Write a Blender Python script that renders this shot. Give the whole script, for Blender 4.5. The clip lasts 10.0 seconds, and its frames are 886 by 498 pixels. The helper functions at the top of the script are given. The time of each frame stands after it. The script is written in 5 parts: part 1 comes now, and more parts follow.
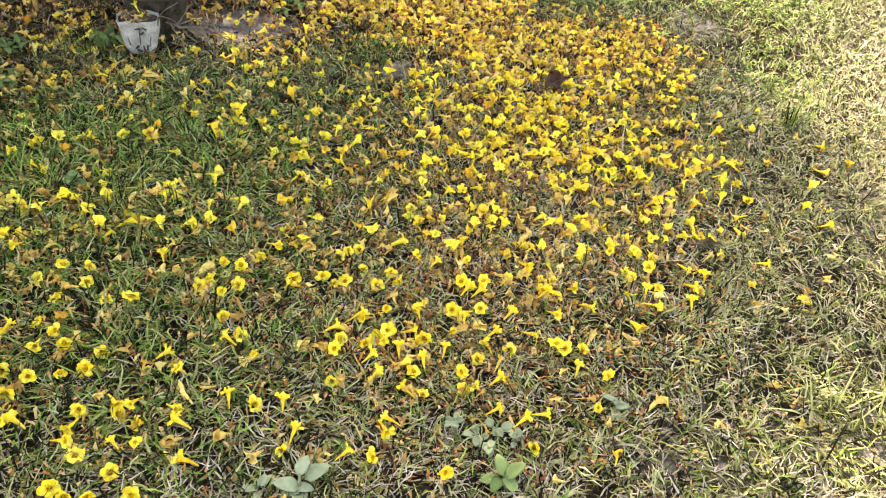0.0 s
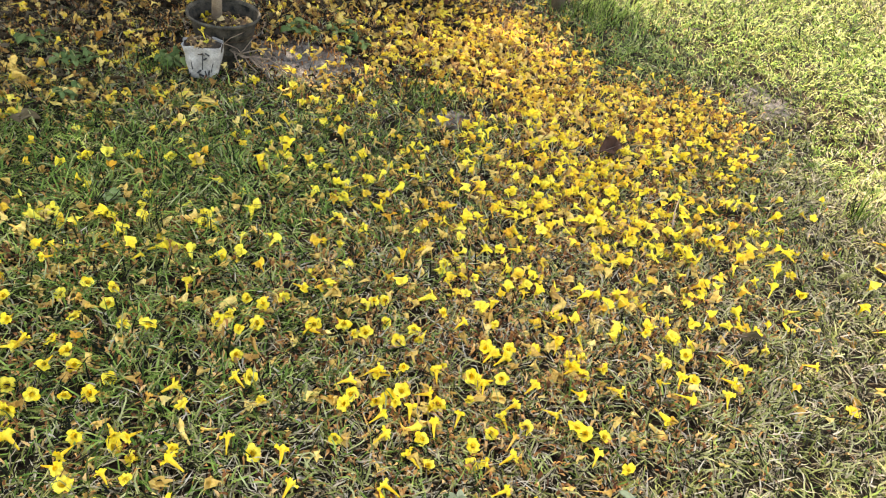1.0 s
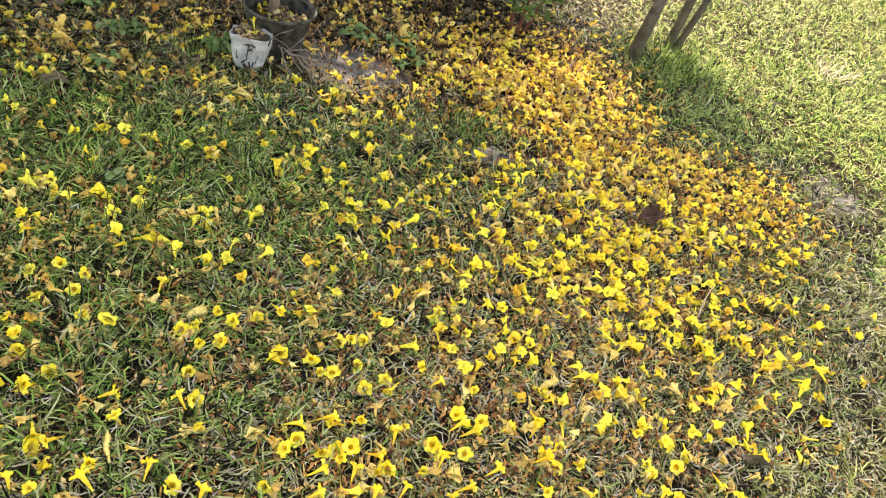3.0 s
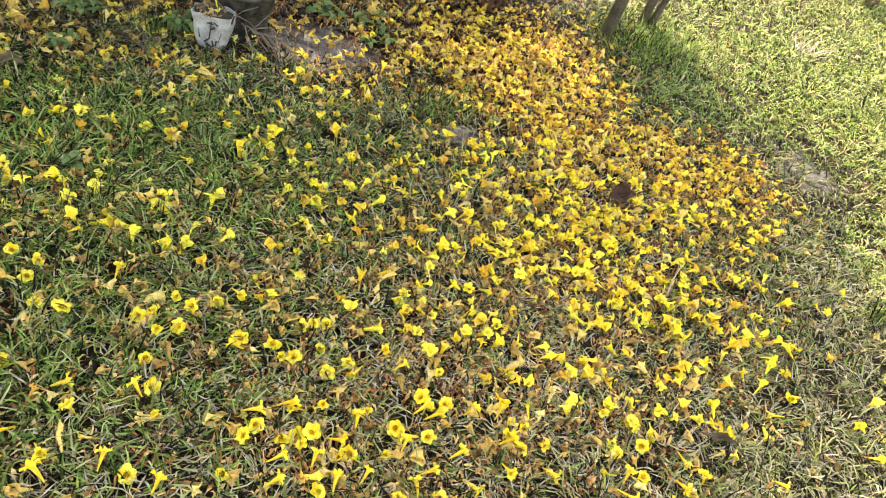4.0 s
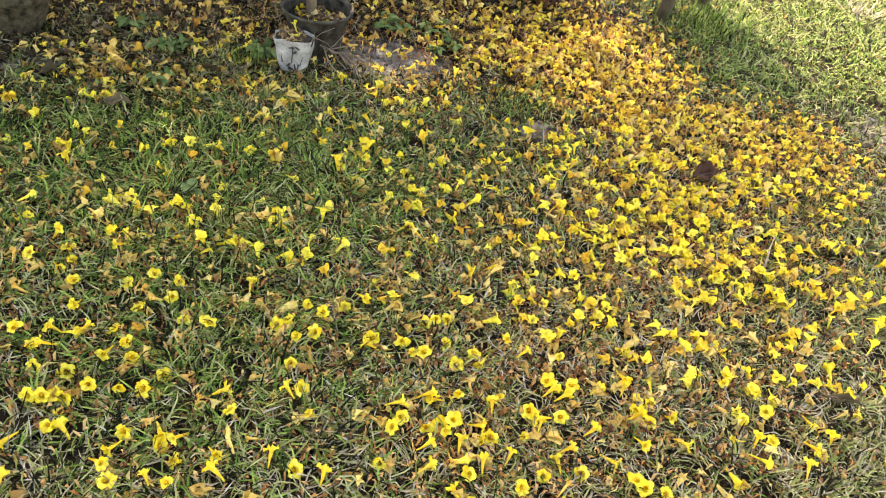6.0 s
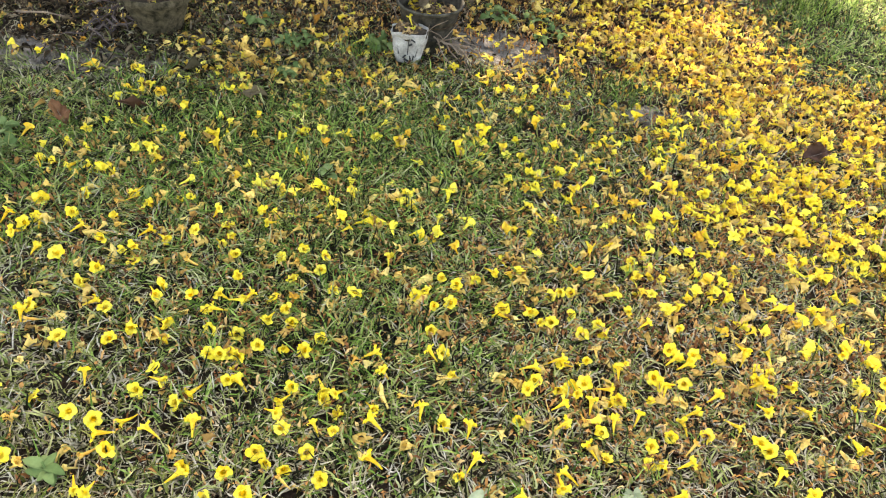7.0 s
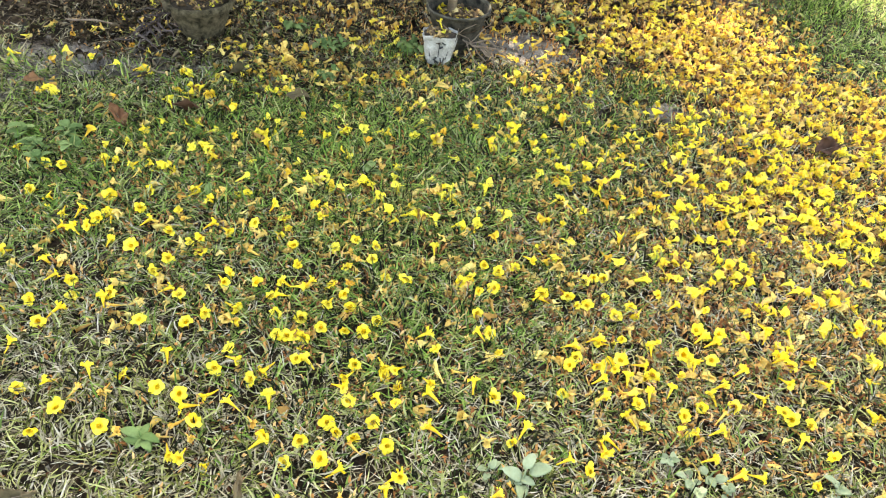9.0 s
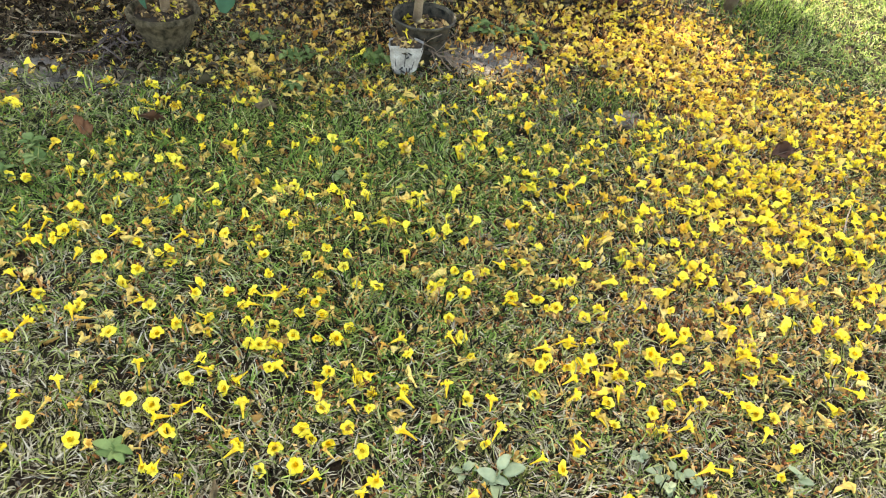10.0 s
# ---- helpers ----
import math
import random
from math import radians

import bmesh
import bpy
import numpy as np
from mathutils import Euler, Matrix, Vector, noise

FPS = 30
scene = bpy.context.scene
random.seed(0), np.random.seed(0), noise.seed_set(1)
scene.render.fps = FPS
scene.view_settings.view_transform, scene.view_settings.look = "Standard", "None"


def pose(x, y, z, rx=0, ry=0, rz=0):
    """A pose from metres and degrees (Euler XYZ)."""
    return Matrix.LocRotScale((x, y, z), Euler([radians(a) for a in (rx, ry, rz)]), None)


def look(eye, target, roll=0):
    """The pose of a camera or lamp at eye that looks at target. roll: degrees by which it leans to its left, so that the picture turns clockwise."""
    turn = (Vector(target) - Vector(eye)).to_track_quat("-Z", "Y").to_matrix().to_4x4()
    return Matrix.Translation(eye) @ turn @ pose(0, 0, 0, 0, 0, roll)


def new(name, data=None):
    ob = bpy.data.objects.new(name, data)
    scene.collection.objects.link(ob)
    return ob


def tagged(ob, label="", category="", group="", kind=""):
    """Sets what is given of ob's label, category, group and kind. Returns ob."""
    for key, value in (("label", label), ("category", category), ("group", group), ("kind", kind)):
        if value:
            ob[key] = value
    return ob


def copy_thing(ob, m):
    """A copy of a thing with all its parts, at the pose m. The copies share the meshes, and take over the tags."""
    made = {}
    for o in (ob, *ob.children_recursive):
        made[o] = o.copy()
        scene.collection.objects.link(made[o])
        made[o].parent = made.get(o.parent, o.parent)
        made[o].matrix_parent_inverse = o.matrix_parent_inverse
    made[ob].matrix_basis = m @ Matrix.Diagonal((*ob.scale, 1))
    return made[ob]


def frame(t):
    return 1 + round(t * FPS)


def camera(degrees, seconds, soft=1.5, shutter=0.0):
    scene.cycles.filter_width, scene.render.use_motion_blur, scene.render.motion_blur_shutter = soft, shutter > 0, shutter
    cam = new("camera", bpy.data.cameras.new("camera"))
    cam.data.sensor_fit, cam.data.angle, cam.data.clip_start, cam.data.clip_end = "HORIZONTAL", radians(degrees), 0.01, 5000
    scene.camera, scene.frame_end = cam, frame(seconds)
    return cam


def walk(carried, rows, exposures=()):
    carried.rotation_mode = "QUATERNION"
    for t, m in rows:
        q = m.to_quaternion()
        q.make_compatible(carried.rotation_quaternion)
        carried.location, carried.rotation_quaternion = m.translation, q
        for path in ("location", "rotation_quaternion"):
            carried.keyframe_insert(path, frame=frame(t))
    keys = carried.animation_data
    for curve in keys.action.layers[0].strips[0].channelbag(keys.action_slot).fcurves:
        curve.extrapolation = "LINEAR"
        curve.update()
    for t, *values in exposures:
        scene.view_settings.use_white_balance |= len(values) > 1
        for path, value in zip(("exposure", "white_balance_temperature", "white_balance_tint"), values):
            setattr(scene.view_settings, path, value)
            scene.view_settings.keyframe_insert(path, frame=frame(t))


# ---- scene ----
cam = camera(62.2, 10.0, soft=1.1)
PATH = [
    (0, (-0.049, 0.2, 1.433), (0.21, 1.687, 0.121), 8.4),
    (0.5, (-0.032, 0.252, 1.446), (0.169, 1.803, 0.198), 10.1),
    (1, (0.002, 0.289, 1.436), (0.12, 1.847, 0.188), 11.5),
    (1.5, (0.049, 0.35, 1.437), (0.167, 1.919, 0.203), 15.5),
    (2, (0.092, 0.395, 1.445), (0.108, 1.973, 0.216), 16.9),
    (3.5, (0.151, 0.519, 1.447), (0.113, 2.062, 0.176), 19.0),
    (4, (0.189, 0.524, 1.447), (0.206, 2.057, 0.162), 19.5),
    (4.5, (0.267, 0.526, 1.447), (0.478, 2.051, 0.17), 21.4),
    (5, (0.254, 0.516, 1.431), (0.511, 2.029, 0.148), 17.2),
    (5.5, (0.132, 0.485, 1.426), (0.161, 2.026, 0.151), 12.8),
    (5.7, (0.084, 0.456, 1.433), (0.036, 1.986, 0.146), 12.3),
    (6.8, (-0.086, 0.265, 1.478), (-0.291, 1.749, 0.153), 8.6),
    (7, (-0.108, 0.238, 1.492), (-0.383, 1.695, 0.151), 7.0),
    (7.5, (-0.164, 0.172, 1.514), (-0.542, 1.584, 0.149), 4.8),
    (8, (-0.2, 0.125, 1.541), (-0.532, 1.547, 0.175), 6.1),
    (8.5, (-0.202, 0.091, 1.561), (-0.504, 1.499, 0.173), 6.3),
    (9, (-0.199, 0.069, 1.575), (-0.477, 1.522, 0.228), 6.4),
    (9.5, (-0.204, 0.057, 1.583), (-0.462, 1.536, 0.262), 6.2),
    (10, (-0.201, 0.039, 1.583), (-0.4, 1.53, 0.266), 7.5),
]
walk(cam, [(t, look(eye, target, roll)) for t, eye, target, roll in PATH], [(0.0, 2.96, 8300, 20), (4.0, 3.00, 8250, 18), (5.5, 2.92, 8300, 20), (7.0, 3.13, 8250, 17), (7.5, 3.26, 8150, 13), (8.7, 3.38, 8150, 12), (9.5, 3.35, 8150, 13), (10.0, 3.14, 8200, 13)])

# ---------------------------------------------------------------- light
SUN_ELEVATION = radians(48)
SUN_FROM = Vector((-0.42, 0.91, 0)).normalized() * math.cos(SUN_ELEVATION) + Vector((0, 0, math.sin(SUN_ELEVATION)))

world = bpy.data.worlds.new("sky")
scene.world = world
world.use_nodes = True
wn = world.node_tree
sky = wn.nodes.new("ShaderNodeTexSky")
sky.sky_type, sky.sun_disc = "NISHITA", False
sky.sun_elevation = SUN_ELEVATION
sky.sun_rotation = math.atan2(SUN_FROM.x, SUN_FROM.y)
sky.air_density, sky.dust_density = 1.2, 3.0
wn.links.new(sky.outputs[0], wn.nodes["Background"].inputs[0])
wn.nodes["Background"].inputs[1].default_value = 0.15

sun = new("sun", bpy.data.lights.new("sun", "SUN"))
sun.data.energy, sun.data.angle, sun.data.color = 3.1, radians(0.6), (1.0, 0.96, 0.88)
sun.matrix_world = look(SUN_FROM * 30, (0, 0, 0))

# ---------------------------------------------------------------- materials


def material(name):
    m = bpy.data.materials.new(name)
    m.use_nodes = True
    return m, m.node_tree.nodes, m.node_tree.links, m.node_tree.nodes["Principled BSDF"]


def ramp(nodes, stops):
    r = nodes.new("ShaderNodeValToRGB")
    while len(r.color_ramp.elements) < len(stops):
        r.color_ramp.elements.new(0.5)
    for e, (p, c) in zip(r.color_ramp.elements, stops):
        e.position, e.color = p, (*c, 1)
    return r


def noise_node(nodes, links, scale, detail=4.0, rough=0.6):
    co = nodes.new("ShaderNodeTexCoord")
    n = nodes.new("ShaderNodeTexNoise")
    n.inputs["Scale"].default_value, n.inputs["Detail"].default_value, n.inputs["Roughness"].default_value = scale, detail, rough
    links.new(co.outputs["Object"], n.inputs["Vector"])
    return n


def bump(nodes, links, bsdf, height, strength, distance):
    b = nodes.new("ShaderNodeBump")
    b.inputs["Strength"].default_value, b.inputs["Distance"].default_value = strength, distance
    links.new(height, b.inputs["Height"])
    links.new(b.outputs[0], bsdf.inputs["Normal"])


def mix_colour(nodes, links, a, b, factor, kind="MIX"):
    m = nodes.new("ShaderNodeMix")
    m.data_type, m.blend_type = "RGBA", kind
    for sock, value in ((m.inputs["Factor"], factor), (m.inputs["A"], a), (m.inputs["B"], b)):
        if hasattr(value, "links"):
            links.new(value, sock)
        elif isinstance(value, tuple):
            sock.default_value = (*value, 1)
        else:
            sock.default_value = value
    return m.outputs["Result"]


def plant_material(name, stops, random_from, translucency, roughness=0.55, patch=None, grain=60.0):
    """Thin plant matter: a random tone for each piece, blotches over it, light coming through."""
    m, nodes, links, bsdf = material(name)
    src = nodes.new("ShaderNodeNewGeometry").outputs["Random Per Island"] if random_from == "island" else nodes.new("ShaderNodeObjectInfo").outputs["Random"]
    tone = ramp(nodes, stops)
    links.new(src, tone.inputs[0])
    colour = tone.outputs[0]
    fine = noise_node(nodes, links, grain, 3)
    shade = ramp(nodes, [(0.3, (0.72, 0.70, 0.66)), (0.7, (1.12, 1.1, 1.08))])
    links.new(fine.outputs[0], shade.inputs[0])
    colour = mix_colour(nodes, links, colour, shade.outputs[0], 1.0, "MULTIPLY")
    if patch:
        wide = noise_node(nodes, links, patch[0], 3)
        gate = ramp(nodes, [(0.42, (0, 0, 0)), (0.62, (1, 1, 1))])
        links.new(wide.outputs[0], gate.inputs[0])
        tint = mix_colour(nodes, links, (1, 1, 1), patch[1], gate.outputs[0])
        colour = mix_colour(nodes, links, colour, tint, 1.0, "MULTIPLY")
    links.new(colour, bsdf.inputs["Base Color"])
    bsdf.inputs["Roughness"].default_value = roughness
    bsdf.inputs["Specular IOR Level"].default_value = 0.06
    thin = nodes.new("ShaderNodeBsdfTranslucent")
    links.new(colour, thin.inputs[0])
    mix = nodes.new("ShaderNodeMixShader")
    mix.inputs[0].default_value = translucency
    links.new(bsdf.outputs[0], mix.inputs[1])
    links.new(thin.outputs[0], mix.inputs[2])
    links.new(mix.outputs[0], nodes["Material Output"].inputs[0])
    return m


def solid_material(name, dark, light, scale, roughness, relief=0.3, distance=0.004, metal=0.0):
    """A surface with stains at one size and grain at another."""
    m, nodes, links, bsdf = material(name)
    big, small = noise_node(nodes, links, scale, 4), noise_node(nodes, links, scale * 9, 5)
    tone = ramp(nodes, [(0.32, dark), (0.68, light)])
    links.new(big.outputs[0], tone.inputs[0])
    speck = ramp(nodes, [(0.3, (0.65, 0.65, 0.65)), (0.7, (1.15, 1.15, 1.15))])
    links.new(small.outputs[0], speck.inputs[0])
    links.new(mix_colour(nodes, links, tone.outputs[0], speck.outputs[0], 1.0, "MULTIPLY"), bsdf.inputs["Base Color"])
    bsdf.inputs["Roughness"].default_value, bsdf.inputs["Metallic"].default_value = roughness, metal
    bsdf.inputs["Specular IOR Level"].default_value = 0.14
    bump(nodes, links, bsdf, small.outputs[0], relief, distance)
    return m


def soil_material(name, stops, dry_stops=None):
    m, nodes, links, bsdf = material(name)
    wide, mid, fine = noise_node(nodes, links, 1.3, 4), noise_node(nodes, links, 14, 5), noise_node(nodes, links, 120, 4, 0.7)
    tone = ramp(nodes, stops)
    links.new(mid.outputs[0], tone.inputs[0])
    base = tone.outputs[0]
    if dry_stops:
        dry = ramp(nodes, dry_stops)
        links.new(mid.outputs[0], dry.inputs[0])
        field = nodes.new("ShaderNodeAttribute")
        field.attribute_name = "bareness"
        uneven = nodes.new("ShaderNodeMath")
        uneven.operation = "MULTIPLY_ADD"
        links.new(mid.outputs[0], uneven.inputs[0])
        uneven.inputs[1].default_value = 0.9
        links.new(field.outputs["Fac"], uneven.inputs[2])
        gate = ramp(nodes, [(0.68, (0, 0, 0)), (0.92, (1, 1, 1))])
        links.new(uneven.outputs[0], gate.inputs[0])
        base = mix_colour(nodes, links, base, dry.outputs[0], gate.outputs[0])
        turf = ramp(nodes, [(0.3, (0.010, 0.012, 0.004)), (0.5, (0.042, 0.048, 0.016)), (0.72, (0.105, 0.105, 0.045))])
        links.new(fine.outputs[0], turf.inputs[0])
        reach = nodes.new("ShaderNodeAttribute")
        reach.attribute_name = "turf"
        base = mix_colour(nodes, links, base, turf.outputs[0], reach.outputs["Fac"])
    damp = ramp(nodes, [(0.35, (0.75, 0.72, 0.68)), (0.65, (1.1, 1.1, 1.1))])
    links.new(wide.outputs[0], damp.inputs[0])
    speck = ramp(nodes, [(0.35, (0.6, 0.58, 0.55)), (0.65, (1.2, 1.2, 1.18))])
    links.new(fine.outputs[0], speck.inputs[0])
    c = mix_colour(nodes, links, base, damp.outputs[0], 1.0, "MULTIPLY")
    links.new(mix_colour(nodes, links, c, speck.outputs[0], 1.0, "MULTIPLY"), bsdf.inputs["Base Color"])
    bsdf.inputs["Roughness"].default_value, bsdf.inputs["Specular IOR Level"].default_value = 0.95, 0.08
    add = nodes.new("ShaderNodeMath")
    add.operation = "ADD"
    links.new(mid.outputs[0], add.inputs[0])
    links.new(fine.outputs[0], add.inputs[1])
    bump(nodes, links, bsdf, add.outputs[0], 0.8, 0.012)
    return m


DRY_STOPS = [(0.3, (0.080, 0.071, 0.060)), (0.5, (0.175, 0.158, 0.136)), (0.72, (0.29, 0.268, 0.236))]
# set near black, so shade in the gaps under grass is part of the colour
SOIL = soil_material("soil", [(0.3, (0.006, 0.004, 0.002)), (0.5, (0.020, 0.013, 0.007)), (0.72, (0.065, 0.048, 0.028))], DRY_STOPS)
DRY_SOIL = soil_material("dry_soil", DRY_STOPS)
# near-black stops paint the dark gaps between blades into a quarter of the grass
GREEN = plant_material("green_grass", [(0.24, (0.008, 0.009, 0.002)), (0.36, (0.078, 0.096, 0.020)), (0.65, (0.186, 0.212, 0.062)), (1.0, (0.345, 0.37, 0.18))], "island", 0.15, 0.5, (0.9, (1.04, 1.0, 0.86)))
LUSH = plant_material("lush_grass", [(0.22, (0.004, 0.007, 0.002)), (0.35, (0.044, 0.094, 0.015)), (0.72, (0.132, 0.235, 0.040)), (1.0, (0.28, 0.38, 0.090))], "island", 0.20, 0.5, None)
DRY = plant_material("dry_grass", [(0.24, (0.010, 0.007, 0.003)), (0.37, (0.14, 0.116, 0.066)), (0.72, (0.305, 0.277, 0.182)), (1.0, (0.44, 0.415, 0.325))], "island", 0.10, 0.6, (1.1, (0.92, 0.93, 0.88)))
THROAT = plant_material("flower_throat", [(0.0, (0.84, 0.60, 0.045)), (1.0, (0.90, 0.72, 0.08))], "object", 0.55, 0.5, None, 90)
PETAL = plant_material("yellow_petal", [(0.0, (0.82, 0.61, 0.035)), (0.3, (0.85, 0.71, 0.055)), (1.0, (0.89, 0.79, 0.105))], "object", 0.46, 0.5, None, 90)
PETAL_FAR = plant_material("yellow_petal_litter", [(0.0, (0.60, 0.33, 0.04)), (0.11, (0.77, 0.53, 0.055)), (0.45, (0.82, 0.68, 0.052)), (1.0, (0.87, 0.78, 0.105))], "island", 0.38, 0.5, None, 90)
PETAL_OLD = plant_material("old_yellow_petal", [(0.0, (0.42, 0.19, 0.03)), (0.2, (0.68, 0.44, 0.06)), (0.55, (0.80, 0.63, 0.07)), (1.0, (0.86, 0.76, 0.13))], "island", 0.36, 0.5, None, 90)
WILTED = plant_material("wilted_petal", [(0.0, (0.055, 0.022, 0.010)), (0.30, (0.22, 0.088, 0.030)), (0.7, (0.47, 0.240, 0.072)), (1.0, (0.66, 0.46, 0.19))], "island", 0.22, 0.6, None, 110)
FADED = plant_material("faded_petal", [(0.0, (0.28, 0.15, 0.045)), (0.3, (0.56, 0.37, 0.095)), (0.75, (0.74, 0.54, 0.15)), (1.0, (0.80, 0.64, 0.22))], "island", 0.28, 0.6, None, 110)
FADED_LITTER = plant_material("faded_litter", [(0.0, (0.05, 0.035, 0.02)), (0.5, (0.17, 0.11, 0.06)), (0.8, (0.40, 0.27, 0.12)), (1.0, (0.60, 0.46, 0.2))], "island", 0.15, 0.75, None, 80)
WILTING = plant_material("wilting_petal", [(0.0, (0.62, 0.34, 0.06)), (1.0, (0.78, 0.56, 0.14))], "object", 0.3, 0.6, None, 110)
DEAD_LEAF = plant_material("dead_leaf", [(0.0, (0.030, 0.016, 0.012)), (0.5, (0.050, 0.026, 0.018)), (1.0, (0.085, 0.045, 0.028))], "object", 0.1, 0.6, None, 45)
OLIVE_LEAF = plant_material("olive_brown_leaf", [(0.0, (0.050, 0.042, 0.020)), (1.0, (0.11, 0.085, 0.045))], "object", 0.1, 0.6, None, 45)
RUSSET_LEAF = plant_material("russet_leaf", [(0.0, (0.15, 0.070, 0.032)), (1.0, (0.26, 0.140, 0.070))], "object", 0.1, 0.6, None, 45)
# dark brown litter, lowered further to carry the back corner's deep shade
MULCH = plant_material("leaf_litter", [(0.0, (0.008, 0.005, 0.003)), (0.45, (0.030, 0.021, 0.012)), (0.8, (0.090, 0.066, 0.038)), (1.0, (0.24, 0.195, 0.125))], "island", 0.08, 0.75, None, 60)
WEED = plant_material("weed_leaf", [(0.0, (0.085, 0.148, 0.045)), (1.0, (0.20, 0.28, 0.10))], "object", 0.25, 0.8, None, 35)
SILVER_WEED = plant_material("silvery_weed_leaf", [(0.0, (0.17, 0.22, 0.12)), (1.0, (0.27, 0.33, 0.20))], "object", 0.2, 0.55, None, 35)
TREE_LEAF = plant_material("tree_leaf", [(0.0, (0.035, 0.075, 0.015)), (0.6, (0.07, 0.13, 0.03)), (1.0, (0.13, 0.18, 0.05))], "island", 0.35, 0.45, None, 20)
BIG_LEAF = plant_material("broad_leaf", [(0.0, (0.05, 0.14, 0.085)), (1.0, (0.09, 0.22, 0.14))], "object", 0.2, 0.38, None, 18)
BARK = solid_material("bark", (0.050, 0.040, 0.025), (0.17, 0.14, 0.095), 9, 0.9, 0.7, 0.01)
TWIG = solid_material("twig", (0.20, 0.14, 0.09), (0.36, 0.28, 0.19), 25, 0.85, 0.4)
ROOT = solid_material("dry_root", (0.11, 0.08, 0.055), (0.24, 0.18, 0.125), 25, 0.9, 0.4)
HEAP = solid_material("dark_dry_root", (0.035, 0.026, 0.023), (0.12, 0.095, 0.085), 25, 0.9, 0.4)
RED_TWIG = solid_material("red_twig", (0.09, 0.035, 0.025), (0.18, 0.08, 0.05), 25, 0.8, 0.4)
CONCRETE = solid_material("mossy_concrete", (0.040, 0.034, 0.016), (0.23, 0.185, 0.11), 34, 0.95, 1.0, 0.03)
PLASTIC = solid_material("dusty_black_plastic", (0.007, 0.0065, 0.005), (0.075, 0.064, 0.045), 30, 0.9, 0.35)
# paler than the pot body: the lip's highlight is put into the colour
LIT_RIM = solid_material("lit_plastic_rim", (0.016, 0.015, 0.011), (0.10, 0.088, 0.064), 24, 0.85, 0.35)
BAG = solid_material("dusty_white_bag", (0.22, 0.205, 0.170), (0.50, 0.475, 0.42), 22, 0.8, 0.5, 0.006)
INK = solid_material("black_ink", (0.02, 0.02, 0.02), (0.05, 0.05, 0.05), 30, 0.6)
POT_SOIL = solid_material("potting_soil", (0.03, 0.022, 0.015), (0.09, 0.068, 0.045), 40, 0.95, 0.9, 0.01)
BLUE = solid_material("blue_scrap", (0.05, 0.06, 0.20), (0.10, 0.12, 0.32), 40, 0.6)
PALE_STRAW = plant_material("bleached_straw", [(0.0, (0.32, 0.27, 0.19)), (1.0, (0.55, 0.50, 0.40))], "island", 0.15, 0.6, None)

# ---------------------------------------------------------------- mesh helpers
RNG = np.random.default_rng(7)


def gauss(x, y, cx, cy, rx, ry=None):
    ry = ry or rx
    return np.exp(-(((x - cx) / rx) ** 2 + ((y - cy) / ry) ** 2))


def ground_z(x, y):
    """The lawn's gentle unevenness."""
    return (0.010 * np.sin(2.1 * x + 0.7) * np.cos(1.7 * y + 0.4) + 0.005 * np.sin(6.3 * x + 1.9 * y) + 0.004 * np.cos(5.1 * y - 3.3 * x)) * np.exp(-((x / 9) ** 2 + ((y - 3) / 9) ** 2))


def raw_mesh(name, verts, tris, mat, smooth=True):
    """A mesh from arrays of corners and triangles."""
    me = bpy.data.meshes.new(name)
    verts, tris = np.asarray(verts, np.float32), np.asarray(tris, np.int32)
    me.vertices.add(len(verts))
    me.vertices.foreach_set("co", verts.ravel())
    me.loops.add(tris.size)
    me.loops.foreach_set("vertex_index", tris.ravel())
    me.polygons.add(len(tris))
    me.polygons.foreach_set("loop_start", np.arange(0, tris.size, 3, dtype=np.int32))
    me.polygons.foreach_set("use_smooth", np.full(len(tris), smooth))
    me.update(calc_edges=True)
    me.materials.append(mat)
    return me


def part(name, bm, mat, parent=None, label=""):
    me = bpy.data.meshes.new(name)
    bm.to_mesh(me)
    bm.free()
    for p in me.polygons:
        p.use_smooth = True
    me.materials.append(mat)
    ob = new(name, me)
    ob.parent = parent
    return tagged(ob, label) if label else ob


def tube(points, radii, seg=8, bm=None, wobble=0.0):
    """A tapered, bent rod through the points."""
    bm = bm or bmesh.new()
    pts = [Vector(p) for p in points]
    rings = []
    for i, p in enumerate(pts):
        ahead = (pts[min(i + 1, len(pts) - 1)] - pts[max(i - 1, 0)]).normalized()
        side = ahead.cross(Vector((0.31, 0.17, 0.93)) if abs(ahead.z) < 0.9 else Vector((1, 0, 0))).normalized()
        up = side.cross(ahead)
        ring = []
        for k in range(seg):
            a = 2 * math.pi * k / seg
            r = radii[i] * (1 + wobble * math.sin(3 * a + i * 1.3))
            ring.append(bm.verts.new(p + side * math.cos(a) * r + up * math.sin(a) * r))
        rings.append(ring)
    for a, b in zip(rings, rings[1:]):
        for k in range(seg):
            bm.faces.new((a[k], a[(k + 1) % seg], b[(k + 1) % seg], b[k]))
    bm.faces.new(rings[0][::-1])
    bm.faces.new(rings[-1])
    return bm


